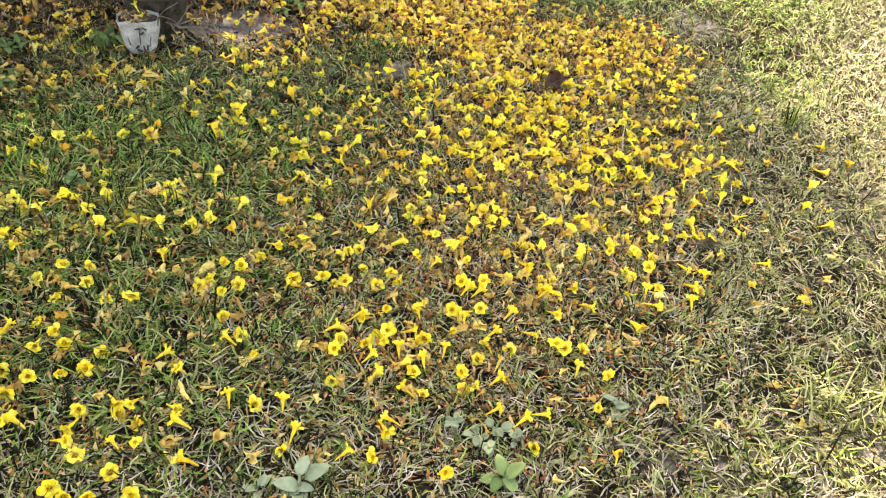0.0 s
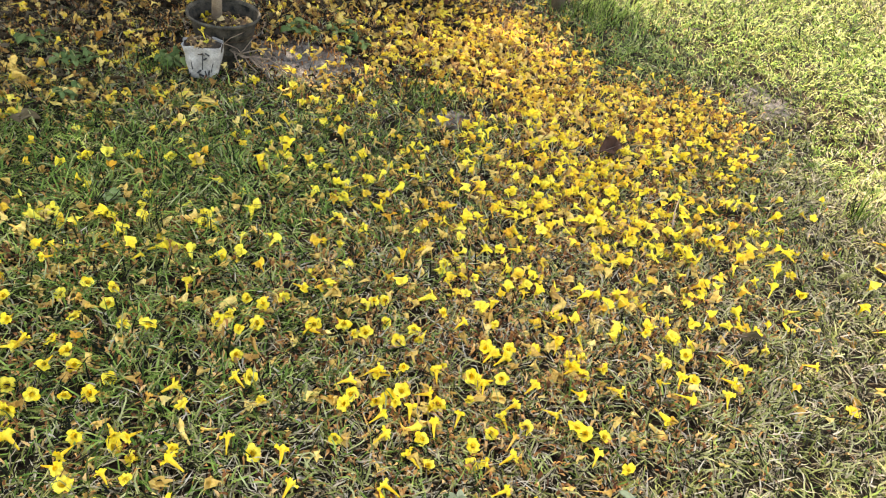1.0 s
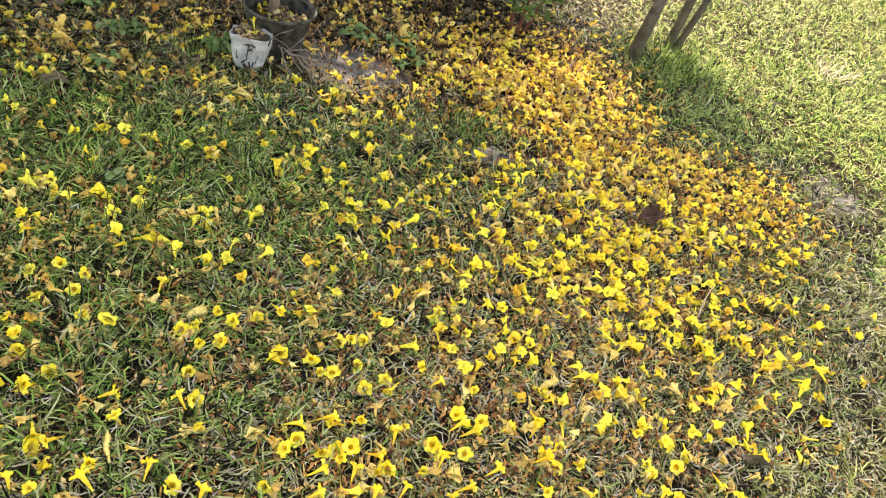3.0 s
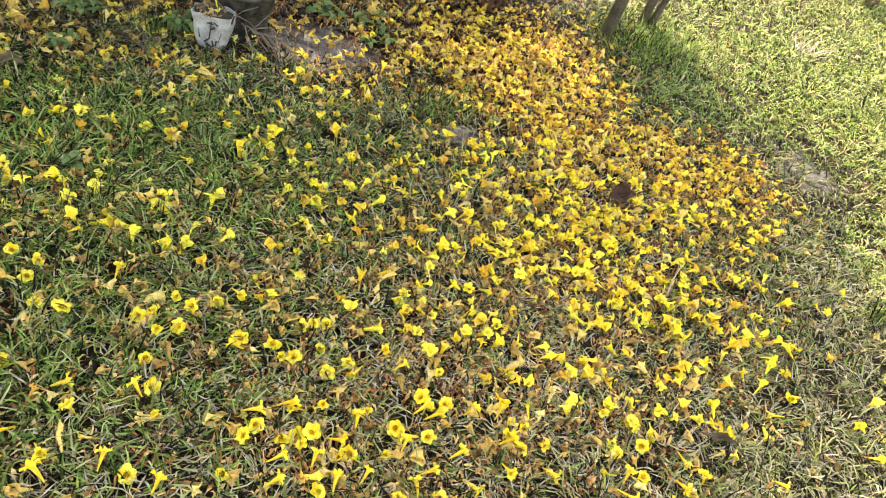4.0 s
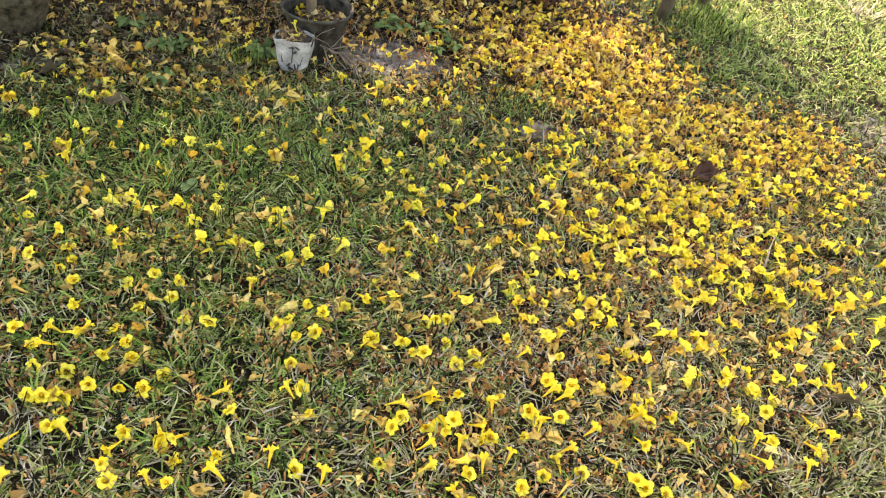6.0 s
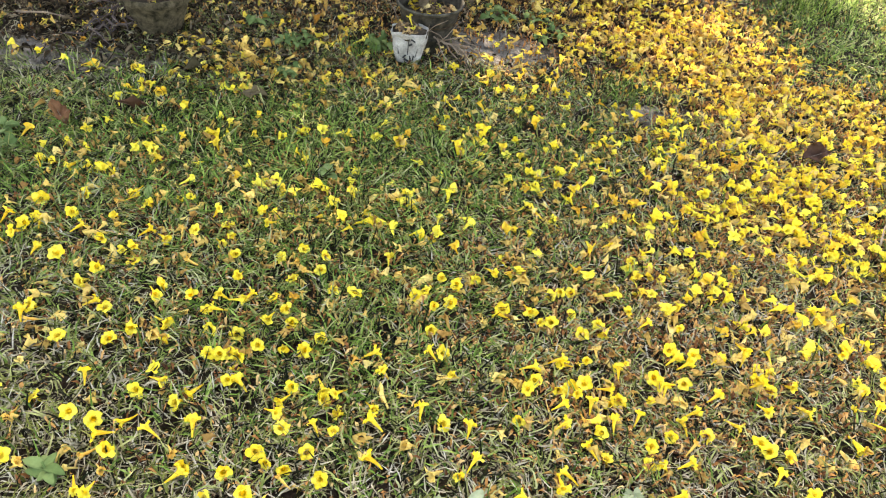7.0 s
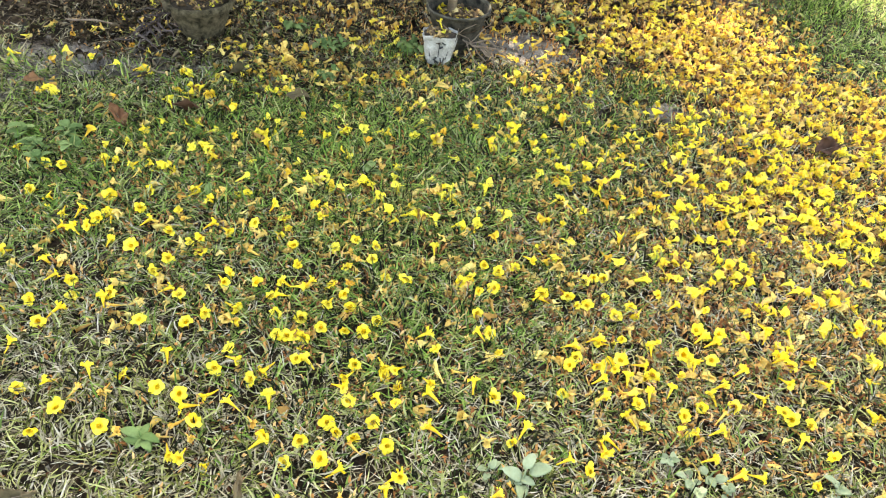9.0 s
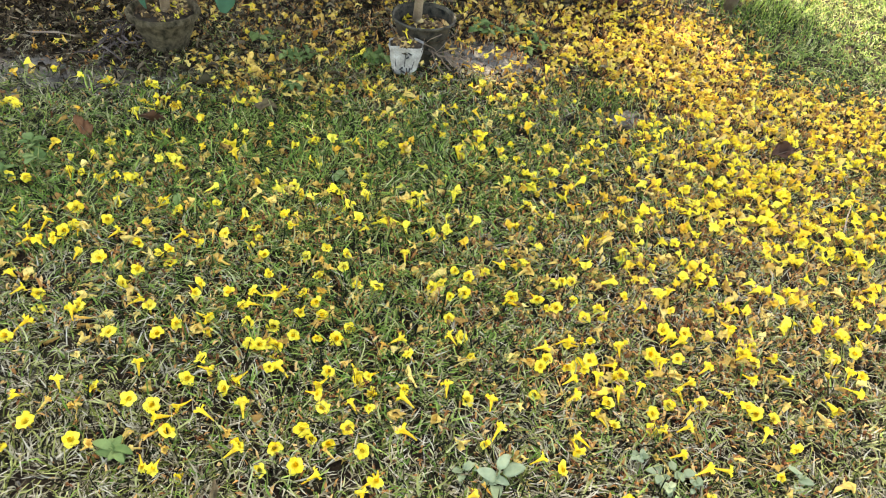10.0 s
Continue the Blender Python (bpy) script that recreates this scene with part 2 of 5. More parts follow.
def lathe(profile, seg=32, wobble=0.0, square=0.0, ring_only=False):
    """A turned body from (radius, height) rows."""
    bm = bmesh.new()
    rings = []
    for i, (r, z) in enumerate(profile):
        ring = []
        for k in range(seg):
            a = 2 * math.pi * k / seg
            q = 1 + wobble * math.sin(3 * a + 7 * z) + square * math.cos(4 * a)
            ring.append(bm.verts.new((r * q * math.cos(a), r * q * math.sin(a), z)))
        rings.append(ring)
    for a, b in zip(rings, rings[1:]):
        for k in range(seg):
            bm.faces.new((a[k], a[(k + 1) % seg], b[(k + 1) % seg], b[k]))
    if ring_only:
        for k in range(seg):
            bm.faces.new((rings[-1][k], rings[-1][(k + 1) % seg], rings[0][(k + 1) % seg], rings[0][k]))
        return bm
    bm.faces.new(rings[0][::-1])
    bm.faces.new(rings[-1])
    return bm


def leaf_sheet(length, width, bend=0.3, cup=0.15, wave=0.0, rows=7, cols=4, point=1.0):
    """A leaf blade along +y from its stalk, cupped along the midrib, with a small thickness."""
    bm = bmesh.new()
    grid = []
    for i in range(rows + 1):
        s = i / rows
        w = width * 0.5 * max(0.03, math.sin(math.pi * min(1, s ** 0.8)) ** (0.7 * point))
        a = bend * s
        line = []
        for j in range(cols + 1):
            u = 2 * j / cols - 1
            line.append(bm.verts.new((u * w, length * s * math.cos(a), length * s * math.sin(a) + cup * abs(u) * w + wave * math.sin(9 * s + 3 * u))))
        grid.append(line)
    for a, b in zip(grid, grid[1:]):
        for j in range(cols):
            bm.faces.new((a[j], a[j + 1], b[j + 1], b[j]))
    top = list(bm.faces)
    ext = bmesh.ops.extrude_face_region(bm, geom=top)
    bmesh.ops.translate(bm, verts=[g for g in ext["geom"] if isinstance(g, bmesh.types.BMVert)], vec=(0, 0, -0.0009))
    bmesh.ops.recalc_face_normals(bm, faces=bm.faces)
    return bm


# ---------------------------------------------------------------- ground
def worn(x, y):
    """The bleached, trodden strip along the lawn's sunny side, 0 to 1."""
    return 1 / (1 + np.exp(-(x - 1.27 - 0.31 * y) * 9))


def bare_at(x, y):
    """Where dry grey soil shows."""
    return 0.85 * gauss(x, y - 0.22 * (x + 2.2), -2.2, 2.36, 0.50, 0.12) + 0.6 * gauss(x, y, -2.29, 2.10, 0.13, 0.20) + 0.75 * gauss(x, y, -1.64, 2.50, 0.30, 0.085) + 0.9 * gauss(x, y, -0.54, 3.20, 0.26, 0.17) + 0.52 * gauss(x, y, 1.66, 3.58, 0.17, 0.22) + 0.6 * gauss(x, y, 0.13, 2.90, 0.15, 0.085) + 0.5 * gauss(x, y, -1.42, 0.7, 0.16) + 0.48 * gauss(x, y, 1.05, 1.08, 0.5, 0.22) + 0.40 * gauss(x, y, 1.75, 1.8, 0.28, 0.45) + 0.32 * worn(x, y)


axis_fine = np.linspace(-3.6, 4.4, 200)
axis_x = np.r_[-900, -300, -90, -30, -12, -6, -4.8, axis_fine, 5.5, 7, 12, 30, 90, 300, 900]
axis_y = np.r_[-900, -300, -90, -30, -10, -4, -2.5, -1.5, -0.7, np.linspace(0, 8, 200), 10, 16, 30, 90, 300, 900]
gx, gy = np.meshgrid(axis_x, axis_y, indexing="ij")
clods = np.array([noise.noise((a * 9, b * 9, 0.3)) for a, b in zip(gx.ravel(), gy.ravel())]).reshape(gx.shape)
near = (np.abs(gx) < 5) & (gy > -1) & (gy < 9)
gz = ground_z(gx, gy) + np.where(near, clods * 0.005, 0) - 0.002
ids = np.arange(gx.size).reshape(gx.shape)
q0, q1, q2, q3 = ids[:-1, :-1].ravel(), ids[1:, :-1].ravel(), ids[1:, 1:].ravel(), ids[:-1, 1:].ravel()
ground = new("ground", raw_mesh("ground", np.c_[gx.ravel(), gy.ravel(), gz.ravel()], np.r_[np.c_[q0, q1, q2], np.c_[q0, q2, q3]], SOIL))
bareness = ground.data.attributes.new("bareness", "FLOAT", "POINT")
bareness.data.foreach_set("value", bare_at(gx.ravel(), gy.ravel()).astype(np.float32))
turf = ground.data.attributes.new("turf", "FLOAT", "POINT")
inside = np.clip(np.maximum(np.maximum(gx.ravel() - 2.15, -3.0 - gx.ravel()), 0.6 - gy.ravel()) / 0.4, 0, 1)
turf.data.foreach_set("value", inside.astype(np.float32))
tagged(ground, "grey brown soil of the lawn, bare in patches", "ground", kind="structure")

# ---------------------------------------------------------------- grass
WAVES = [(RNG.uniform(0, 2 * np.pi), RNG.uniform(18, 75), RNG.uniform(0, 2 * np.pi)) for _ in range(14)]


def gathered(x, y):
    """Uneven drifts a hand's width across, about 0 to 2."""
    s = sum(np.sin(f * (x * np.cos(a) + y * np.sin(a)) + p) for a, f, p in WAVES) / len(WAVES) ** 0.5
    return np.clip(1 + 1.1 * s, 0.05, 2.2)


def field_cover(x, y):
    """How thickly grass stands, 0 to 1."""
    d = 0.92 - 0.75 * gauss(x, y, -2.25, 2.40, 0.42, 0.18) - 0.85 * gauss(x, y, -0.54, 3.20, 0.26, 0.17) - 0.62 * gauss(x, y, 1.66, 3.58, 0.2, 0.26)
    d -= 0.75 * gauss(x, y, 0.13, 2.90, 0.16, 0.09) + 0.45 * gauss(x, y, -1.9, 3.5, 1.5, 0.75) + 0.4 * gauss(x, y, -2.4, 2.85, 0.55, 0.24) + 0.6 * gauss(x, y, -2.85, 2.9, 0.45, 0.5) + 0.5 * gauss(x, y, -0.5, 4.2, 0.9, 0.8)
    d -= 0.55 * gauss(x, y, 0.2, 3.7, 0.45, 0.6) + 0.6 * gauss(x, y, -1.4, 0.72, 0.16) + 0.35 * gauss(x, y, -1.7, 2.55, 0.5, 0.2) + 0.3 * gauss(x, y, 1.6, 1.5, 0.3, 0.6)
    d -= 0.35 * gauss(x, y, 0.75, 2.85, 0.45, 0.45) + 0.2 * gauss(x, y, 0.55, 2.2, 0.4, 0.4)
    return np.clip(d, 0.04, 1)


def field_lush(x, y):
    """Where the grass grows long and deep green."""
    g = 0.85 * gauss(x, y, -1.0, 2.25, 0.9, 0.42) + 0.4 * gauss(x, y, -0.25, 2.75, 0.5, 0.3) + 0.5 * gauss(x, y, 0.08, 3.12, 0.20, 0.10) + 0.7 * gauss(x, y, -2.0, 1.7, 0.55, 0.5) + 0.75 * gauss(x, y, 0.95, 3.9, 0.35, 0.45)
    g += 0.42 * gauss(x, y, -0.75, 1.7, 0.65, 0.45) + 0.25 * gauss(x, y, -0.6, 1.35, 0.45, 0.35) + 0.12 * gauss(x, y, 0.6, 1.1, 0.9, 0.4) + 0.2 * gauss(x, y, 1.2, 2.7, 0.3, 0.5) + 0.3 * gauss(x, y, 2.1, 3.6, 0.5, 0.8)
    g += 0.50 / (1 + np.exp(-(y - 3.9) * 4)) / (1 + np.exp(-(x - 0.7) * 8))
    g += 0.50 * gauss(x, y, 2.35, 4.7, 0.40, 0.55) + 0.25 * gauss(x, y, 1.9, 4.4, 0.6, 0.6) + 0.45 * gauss(x, y, 1.80, 3.05, 0.16, 0.20)
    return np.clip((g + 0.04) * (1 - 0.75 * worn(x, y)), 0.03, 0.95)


def field_green(x, y):
    """The share of ordinary, half green blades."""
    g = 0.56 - 0.16 * gauss(x, y, 0.0, 0.9, 1.1, 0.35) + 0.22 * gauss(x, y, 1.2, 1.8, 0.9, 0.8) - 0.12 * gauss(x, y, 0.3, 1.8, 0.5, 0.5)
    g += 0.35 / (1 + np.exp(-(y - 3.7) * 4)) / (1 + np.exp(-(x - 1.0) * 6))
    return np.clip(g * (1 - 0.45 * worn(x, y)), 0.06, 0.95)


def field_dry(x, y):
    return np.clip(0.60 + 0.45 * worn(x, y) - 0.36 / (1 + np.exp(-(y - 3.7) * 4)) / (1 + np.exp(-(x - 0.9) * 6)) - 0.60 * field_lush(x, y) + 0.22 * gauss(x, y, 0.2, 0.95, 1.4, 0.45) - 0.10 * gauss(x, y, 1.0, 1.4, 0.6, 0.5) - 0.16 * gauss(x, y, -0.7, 1.25, 0.7, 0.4), 0.06, 1)


def clumped(n, x0, x1, y0, y1, clump, spread):
    """Scattered places, a share of them gathered in tufts."""
    x, y = RNG.uniform(x0, x1, n), RNG.uniform(y0, y1, n)
    k = max(1, int(n / clump))
    cx, cy = RNG.uniform(x0, x1, k), RNG.uniform(y0, y1, k)
    pick = RNG.integers(0, k, n)
    in_tuft = RNG.random(n) < 0.55
    return np.where(in_tuft, cx[pick] + RNG.normal(0, spread, n), x), np.where(in_tuft, cy[pick] + RNG.normal(0, spread, n), y)


def blade_arrays(x, y, length, width, lean, curl, combed=0.0, joints=3):
    """Bent, tapering blades of two or three pitches each, as corner and triangle arrays."""
    n = len(x)
    way = RNG.uniform(0, 2 * np.pi, n)
    lie = 2.5 * np.sin(9 * x + 4 * np.sin(5 * y)) + 2.5 * np.cos(8 * y - 3 * np.sin(7 * x))
    way = np.where(RNG.random(n) < combed, lie + RNG.normal(0, 0.8, n), way)
    swing = RNG.normal(0, 1.1, n)
    px, py, pz = x.copy(), y.copy(), ground_z(x, y) - 0.004
    floor_z = pz + 0.006 + RNG.uniform(0, 0.016, n)
    rows = []
    for i, taper in enumerate((0.8, 1.0, 0.75, 0.3) if joints == 3 else (0.85, 1.0, 0.3)):
        a = way + swing * i / joints
        sx, sy = -np.sin(a) * width * taper / 2, np.cos(a) * width * taper / 2
        if i == joints:
            rows.append(np.c_[px, py, pz])
            break
        tip = RNG.normal(0, 0.3, n) * width * taper
        rows += [np.c_[px - sx, py - sy, pz - tip / 2], np.c_[px + sx, py + sy, pz + tip / 2]]
        th = lean + curl * i / joints
        step = length / joints
        px, py = px + np.cos(a) * np.sin(th) * step, py + np.sin(a) * np.sin(th) * step
        pz = np.maximum(pz + np.cos(th) * step, floor_z)
    corners = 2 * joints + 1
    verts = np.stack(rows, 1).reshape(-1, 3)
    base = (np.arange(n) * corners)[:, None, None]
    one = [[0, 1, 3], [0, 3, 2], [2, 3, 5], [2, 5, 4], [4, 5, 6]] if joints == 3 else [[0, 1, 3], [0, 3, 2], [2, 3, 4]]
    tris = (base + np.array(one)[None]).reshape(-1, 3)
    return verts, tris


def grow(name, label, mat, count, share, long, length, width, lean, curl, joints):
    """One joined stand of grass over all the lawn's zones, coarser further off."""
    vs, ts, at = [], [], 0
    for part_of, x0, x1, y0, y1, coarse, stretch in ZONES:
        n = int(count * part_of)
        x, y = clumped(n, x0, x1, y0, y1, 26, 0.028 * coarse ** 0.5)
        x, y = x + RNG.normal(0, 0.10 * coarse, n), y + RNG.normal(0, 0.06 * coarse, n)
        keep = RNG.random(n) < share(x, y) * field_cover(x, y) * np.clip(0.25 + 0.75 * gathered(x, y), 0.12, 1.5)
        x, y = x[keep], y[keep]
        k = len(x)
        tall = 1 + long * field_lush(x, y)
        v, t = blade_arrays(x, y, RNG.uniform(*length, k) * tall * stretch, RNG.uniform(*width, k) * coarse, RNG.uniform(*lean, k), RNG.uniform(*curl, k), 0.55, joints)
        vs.append(v), ts.append(t + at)
        at += len(v)
    ob = new(name, raw_mesh(name, np.concatenate(vs), np.concatenate(ts), mat))
    return tagged(ob, label, "grass", kind="stuff")


# share of the blades, rectangle of the lawn, coarseness across and along a blade
ZONES = ((1.08, -2.6, 2.4, 0.36, 3.03, 1.0, 1.0), (0.50, -3.0, 3.2, 3.0, 5.0, 1.15, 0.85), (0.42, 0.2, 4.6, 5.0, 8.5, 1.45, 0.85),
         (0.13, -6.0, 7.0, -3.0, 0.45, 3.0, 1.3), (0.07, -6.0, -2.5, 0.45, 8.5, 3.0, 1.3), (0.025, -2.5, 0.2, 5.0, 8.5, 3.5, 1.4), (0.14, 2.3, 7.0, 0.45, 5.0, 2.2, 1.1), (0.03, 4.6, 7.0, 5.0, 8.5, 4.0, 1.5), (0.05, -6.0, 7.0, 8.5, 13.0, 4.5, 1.5))
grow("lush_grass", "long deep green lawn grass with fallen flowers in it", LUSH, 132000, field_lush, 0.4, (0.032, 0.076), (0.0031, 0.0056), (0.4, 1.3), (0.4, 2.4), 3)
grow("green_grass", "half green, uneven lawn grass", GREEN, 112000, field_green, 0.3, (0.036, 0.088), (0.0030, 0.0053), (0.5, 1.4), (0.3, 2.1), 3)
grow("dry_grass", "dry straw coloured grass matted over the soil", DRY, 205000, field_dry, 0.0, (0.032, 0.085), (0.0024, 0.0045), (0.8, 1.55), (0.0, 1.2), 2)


def tuft(name, label, mat, x, y, n, spread, length, width, lean=(0.1, 0.9)):
    px, py = x + RNG.normal(0, spread, n), y + RNG.normal(0, spread, n)
    v, t = blade_arrays(px, py, RNG.uniform(*length, n), RNG.uniform(*width, n), RNG.uniform(*lean, n), RNG.uniform(0.2, 1.0, n))
    ob = new(name, raw_mesh(name, v - np.array([x, y, 0]), t, mat))
    ob.location = (x, y, 0)
    return tagged(ob, label, "grass tuft", "tufts in the lawn", "stuff")


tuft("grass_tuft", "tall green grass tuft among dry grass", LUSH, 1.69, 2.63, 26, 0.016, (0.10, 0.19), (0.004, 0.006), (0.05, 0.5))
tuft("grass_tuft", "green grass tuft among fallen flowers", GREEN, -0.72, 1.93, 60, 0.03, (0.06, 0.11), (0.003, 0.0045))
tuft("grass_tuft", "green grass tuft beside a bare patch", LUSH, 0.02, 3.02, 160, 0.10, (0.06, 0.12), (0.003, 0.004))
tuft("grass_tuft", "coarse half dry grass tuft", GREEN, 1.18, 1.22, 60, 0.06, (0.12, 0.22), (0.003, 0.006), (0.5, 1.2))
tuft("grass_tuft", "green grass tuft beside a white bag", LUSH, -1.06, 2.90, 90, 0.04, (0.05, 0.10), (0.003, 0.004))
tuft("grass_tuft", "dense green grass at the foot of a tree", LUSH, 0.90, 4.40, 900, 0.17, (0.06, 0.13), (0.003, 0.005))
tuft("grass_tuft", "few bleached blades standing in dull green grass", PALE_STRAW, 1.64, 2.88, 14, 0.012, (0.05, 0.11), (0.003, 0.005), (0.1, 0.8))
tuft("grass_tuft", "pale bleached dry grass tuft in sunlit lawn", PALE_STRAW, 1.89, 5.05, 60, 0.06, (0.07, 0.17), (0.003, 0.006), (0.2, 1.2))

# ---------------------------------------------------------------- fallen flowers
LOBES = 5


def corolla_tube(open_mouth=1.0, bend=0.0, seg=10):
    """The trumpet, from its narrow end at the origin to the mouth at +z."""
    rows = ((0.0020, 0.0), (0.0023, 0.010), (0.0036, 0.020), (0.0050, 0.029), (0.0066 * open_mouth, 0.036), (0.0104 * open_mouth, 0.042))
    bm = bmesh.new()
    rings = []
    for r, z in rows:
        ring = []
        for k in range(seg):
            a = 2 * math.pi * k / seg
            flat = 1 - 0.25 * bend
            ring.append(bm.verts.new((r * math.cos(a) + bend * 0.012 * (z / 0.042) ** 2, r * math.sin(a) * flat, z)))
        rings.append(ring)
    for a, b in zip(rings, rings[1:]):
        for k in range(seg):
            bm.faces.new((a[k], a[(k + 1) % seg], b[(k + 1) % seg], b[k]))
    bm.faces.new(rings[0][::-1])
    bm.faces.new(rings[4])
    return bm


def corolla_lobe(index, flare, reach, open_mouth=1.0, bend=0.0, frill=0.0034):
    """One rounded lobe spreading from the mouth."""
    bm = bmesh.new()
    grid = []
    for i in range(4):
        s = i / 3
        half = (0.90, 0.99, 0.95, 0.60)[i]
        line = []
        for j in range(5):
            u = j / 2 - 1
            a = 2 * math.pi * (index + 0.5 * u * half * 1.18) / LOBES
            r = 0.0104 * open_mouth + reach * s * math.sin(flare) * (1 - 0.20 * s * u * u)
            z = 0.0415 + reach * s * math.cos(flare) - 0.0028 * s * s * reach / 0.012 + frill * math.sin(4.1 * u + index * 2.3) * s
            line.append(bm.verts.new((r * math.cos(a) + bend * 0.012, r * math.sin(a) * (1 - 0.25 * bend), z)))
        grid.append(line)
    for a, b in zip(grid, grid[1:]):
        for j in range(4):
            bm.faces.new((a[j], a[j + 1], b[j + 1], b[j]))
    return bm


def build_flower(label, mat, flares, reach, open_mouth, bend, group):
    root = tagged(new("fallen_flower"), label, "flower", group)
    part("throat_tube", corolla_tube(open_mouth, bend), THROAT if mat is PETAL else mat, root)
    for i in range(LOBES):
        part("petal", corolla_lobe(i, flares[i % len(flares)], reach * random.uniform(0.78, 1.16), open_mouth, bend, random.uniform(0.002, 0.006)), mat, root)
    return root


GROUP = "yellow flowers fallen on the lawn"


def some_flares(low, high):
    return [random.uniform(low, high) for _ in range(LOBES)]


OPEN = [build_flower("fresh yellow trumpet flower fallen open side up on grass", PETAL, some_flares(0.95, 1.45), random.uniform(0.0125, 0.0150), random.uniform(0.85, 1.0), random.uniform(0, 0.4), GROUP) for _ in range(5)]
OPEN += [build_flower("yellow trumpet flower with crumpled petals fallen on grass", PETAL, some_flares(0.3, 1.5), random.uniform(0.0120, 0.0145), random.uniform(0.75, 1.0), random.uniform(0.3, 1.0), GROUP) for _ in range(4)]
SIDE = [build_flower("yellow trumpet flower lying on its side on grass", PETAL, some_flares(0.5, 1.4), random.uniform(0.0125, 0.0150), random.uniform(0.75, 0.95), random.uniform(0, 1.0), GROUP) for _ in range(5)]
WILT = [build_flower("wilting yellow trumpet flower turning orange on grass", WILTING, some_flares(0.0, 1.0), random.uniform(0.010, 0.012), random.uniform(0.5, 0.75), random.uniform(0.5, 1.2), GROUP) for _ in range(3)]


def drop_scaled(master, x, y, m, size):
    """Lays one copy of a flower down, a little larger or smaller than its master."""
    ob = copy_thing(master, Matrix.Translation((x, y, float(ground_z(x, y)))) @ m)
    size *= 0.90
    ob.scale = (size * random.uniform(0.82, 1.05), size * random.uniform(0.9, 1.1), size)
    return ob


LIMIT = 1.80
STREWN = []
LAID = []


def lay_open(rows):
    for x, y in rows:
        LAID.append((x, y))
        if y > LIMIT:
            STREWN.append((x, y, random.uniform(0.1, 0.8), 0.004))
            continue
        tilt = pose(0, 0, 0, random.uniform(-12, 66), random.uniform(-42, 42), 0)
        head = tilt @ Vector((0, 0, 0.034))
        lift = max(0.017, random.gauss(0.027, 0.007)) - head.z
        drop_scaled(random.choice(OPEN), x - head.x, y - head.y, Matrix.Translation((0, 0, lift)) @ tilt @ pose(0, 0, 0, 0, 0, random.uniform(0, 360)), random.uniform(0.92, 1.14))


def lay_side(rows):
    for x, y, tail in rows:
        LAID.append((x, y))
        if y > LIMIT:
            STREWN.append((x, y, random.uniform(1.2, 1.6), 0.017))
            continue
        turn = pose(0, 0, 0, 0, 0, tail) @ pose(0, 0, 0, 0, -90 + random.uniform(2, 24), 0) @ pose(0, 0, 0, 0, 0, random.uniform(0, 360))
        head = turn @ Vector((0, 0, 0.026))
        drop_scaled(random.choice(SIDE), x - head.x, y - head.y, Matrix.Translation((0, 0, 0.019 + random.uniform(0, 0.008))) @ turn, random.uniform(0.95, 1.18))


def lay_wilting(rows):
    for x, y in rows:
        LAID.append((x, y))
        if y > LIMIT:
            STREWN.append((x, y, random.uniform(1.2, 1.6), 0.014))
            continue
        turn = pose(0, 0, 0, 0, 0, random.uniform(0, 360)) @ pose(0, 0, 0, 0, -90 + random.uniform(0, 40), 0)
        head = turn @ Vector((0, 0, 0.03))
        drop_scaled(random.choice(WILT), x - head.x, y - head.y, Matrix.Translation((0, 0, 0.016)) @ turn, random.uniform(0.85, 1.1))


lay_open([
    (-2.033, 1.736), (-1.887, 1.696), (-1.846, 1.559), (-1.782, 1.848), (-1.768, 1.544), (-1.729, 1.294),
    (-1.716, 1.995), (-1.678, 2.033), (-1.677, 1.809), (-1.656, 2.294), (-1.615, 1.893), (-1.597, 1.611),
    (-1.59, 1.297), (-1.558, 2.385), (-1.557, 1.444), (-1.553, 1.494), (-1.551, 2.469), (-1.549, 1.539),
    (-1.535, 1.792), (-1.531, 1.146), (-1.519, 2.082), (-1.512, 1.803), (-1.503, 1.825), (-1.488, 1.678),
    (-1.478, 1.248), (-1.478, 1.944), (-1.476, 1.795), (-1.475, 2.194), (-1.468, 2.227), (-1.465, 1.089),
    (-1.452, 1.936), (-1.444, 1.2), (-1.439, 1.959), (-1.409, 1.881), (-1.386, 0.893), (-1.382, 1.404),
    (-1.344, 1.238), (-1.323, 1.509), (-1.322, 2.419), (-1.321, 0.93), (-1.29, 2.576), (-1.284, 2.173),
    (-1.282, 1.686), (-1.281, 1.354), (-1.281, 2.095), (-1.275, 0.792), (-1.247, 1.906), (-1.245, 0.862),
])
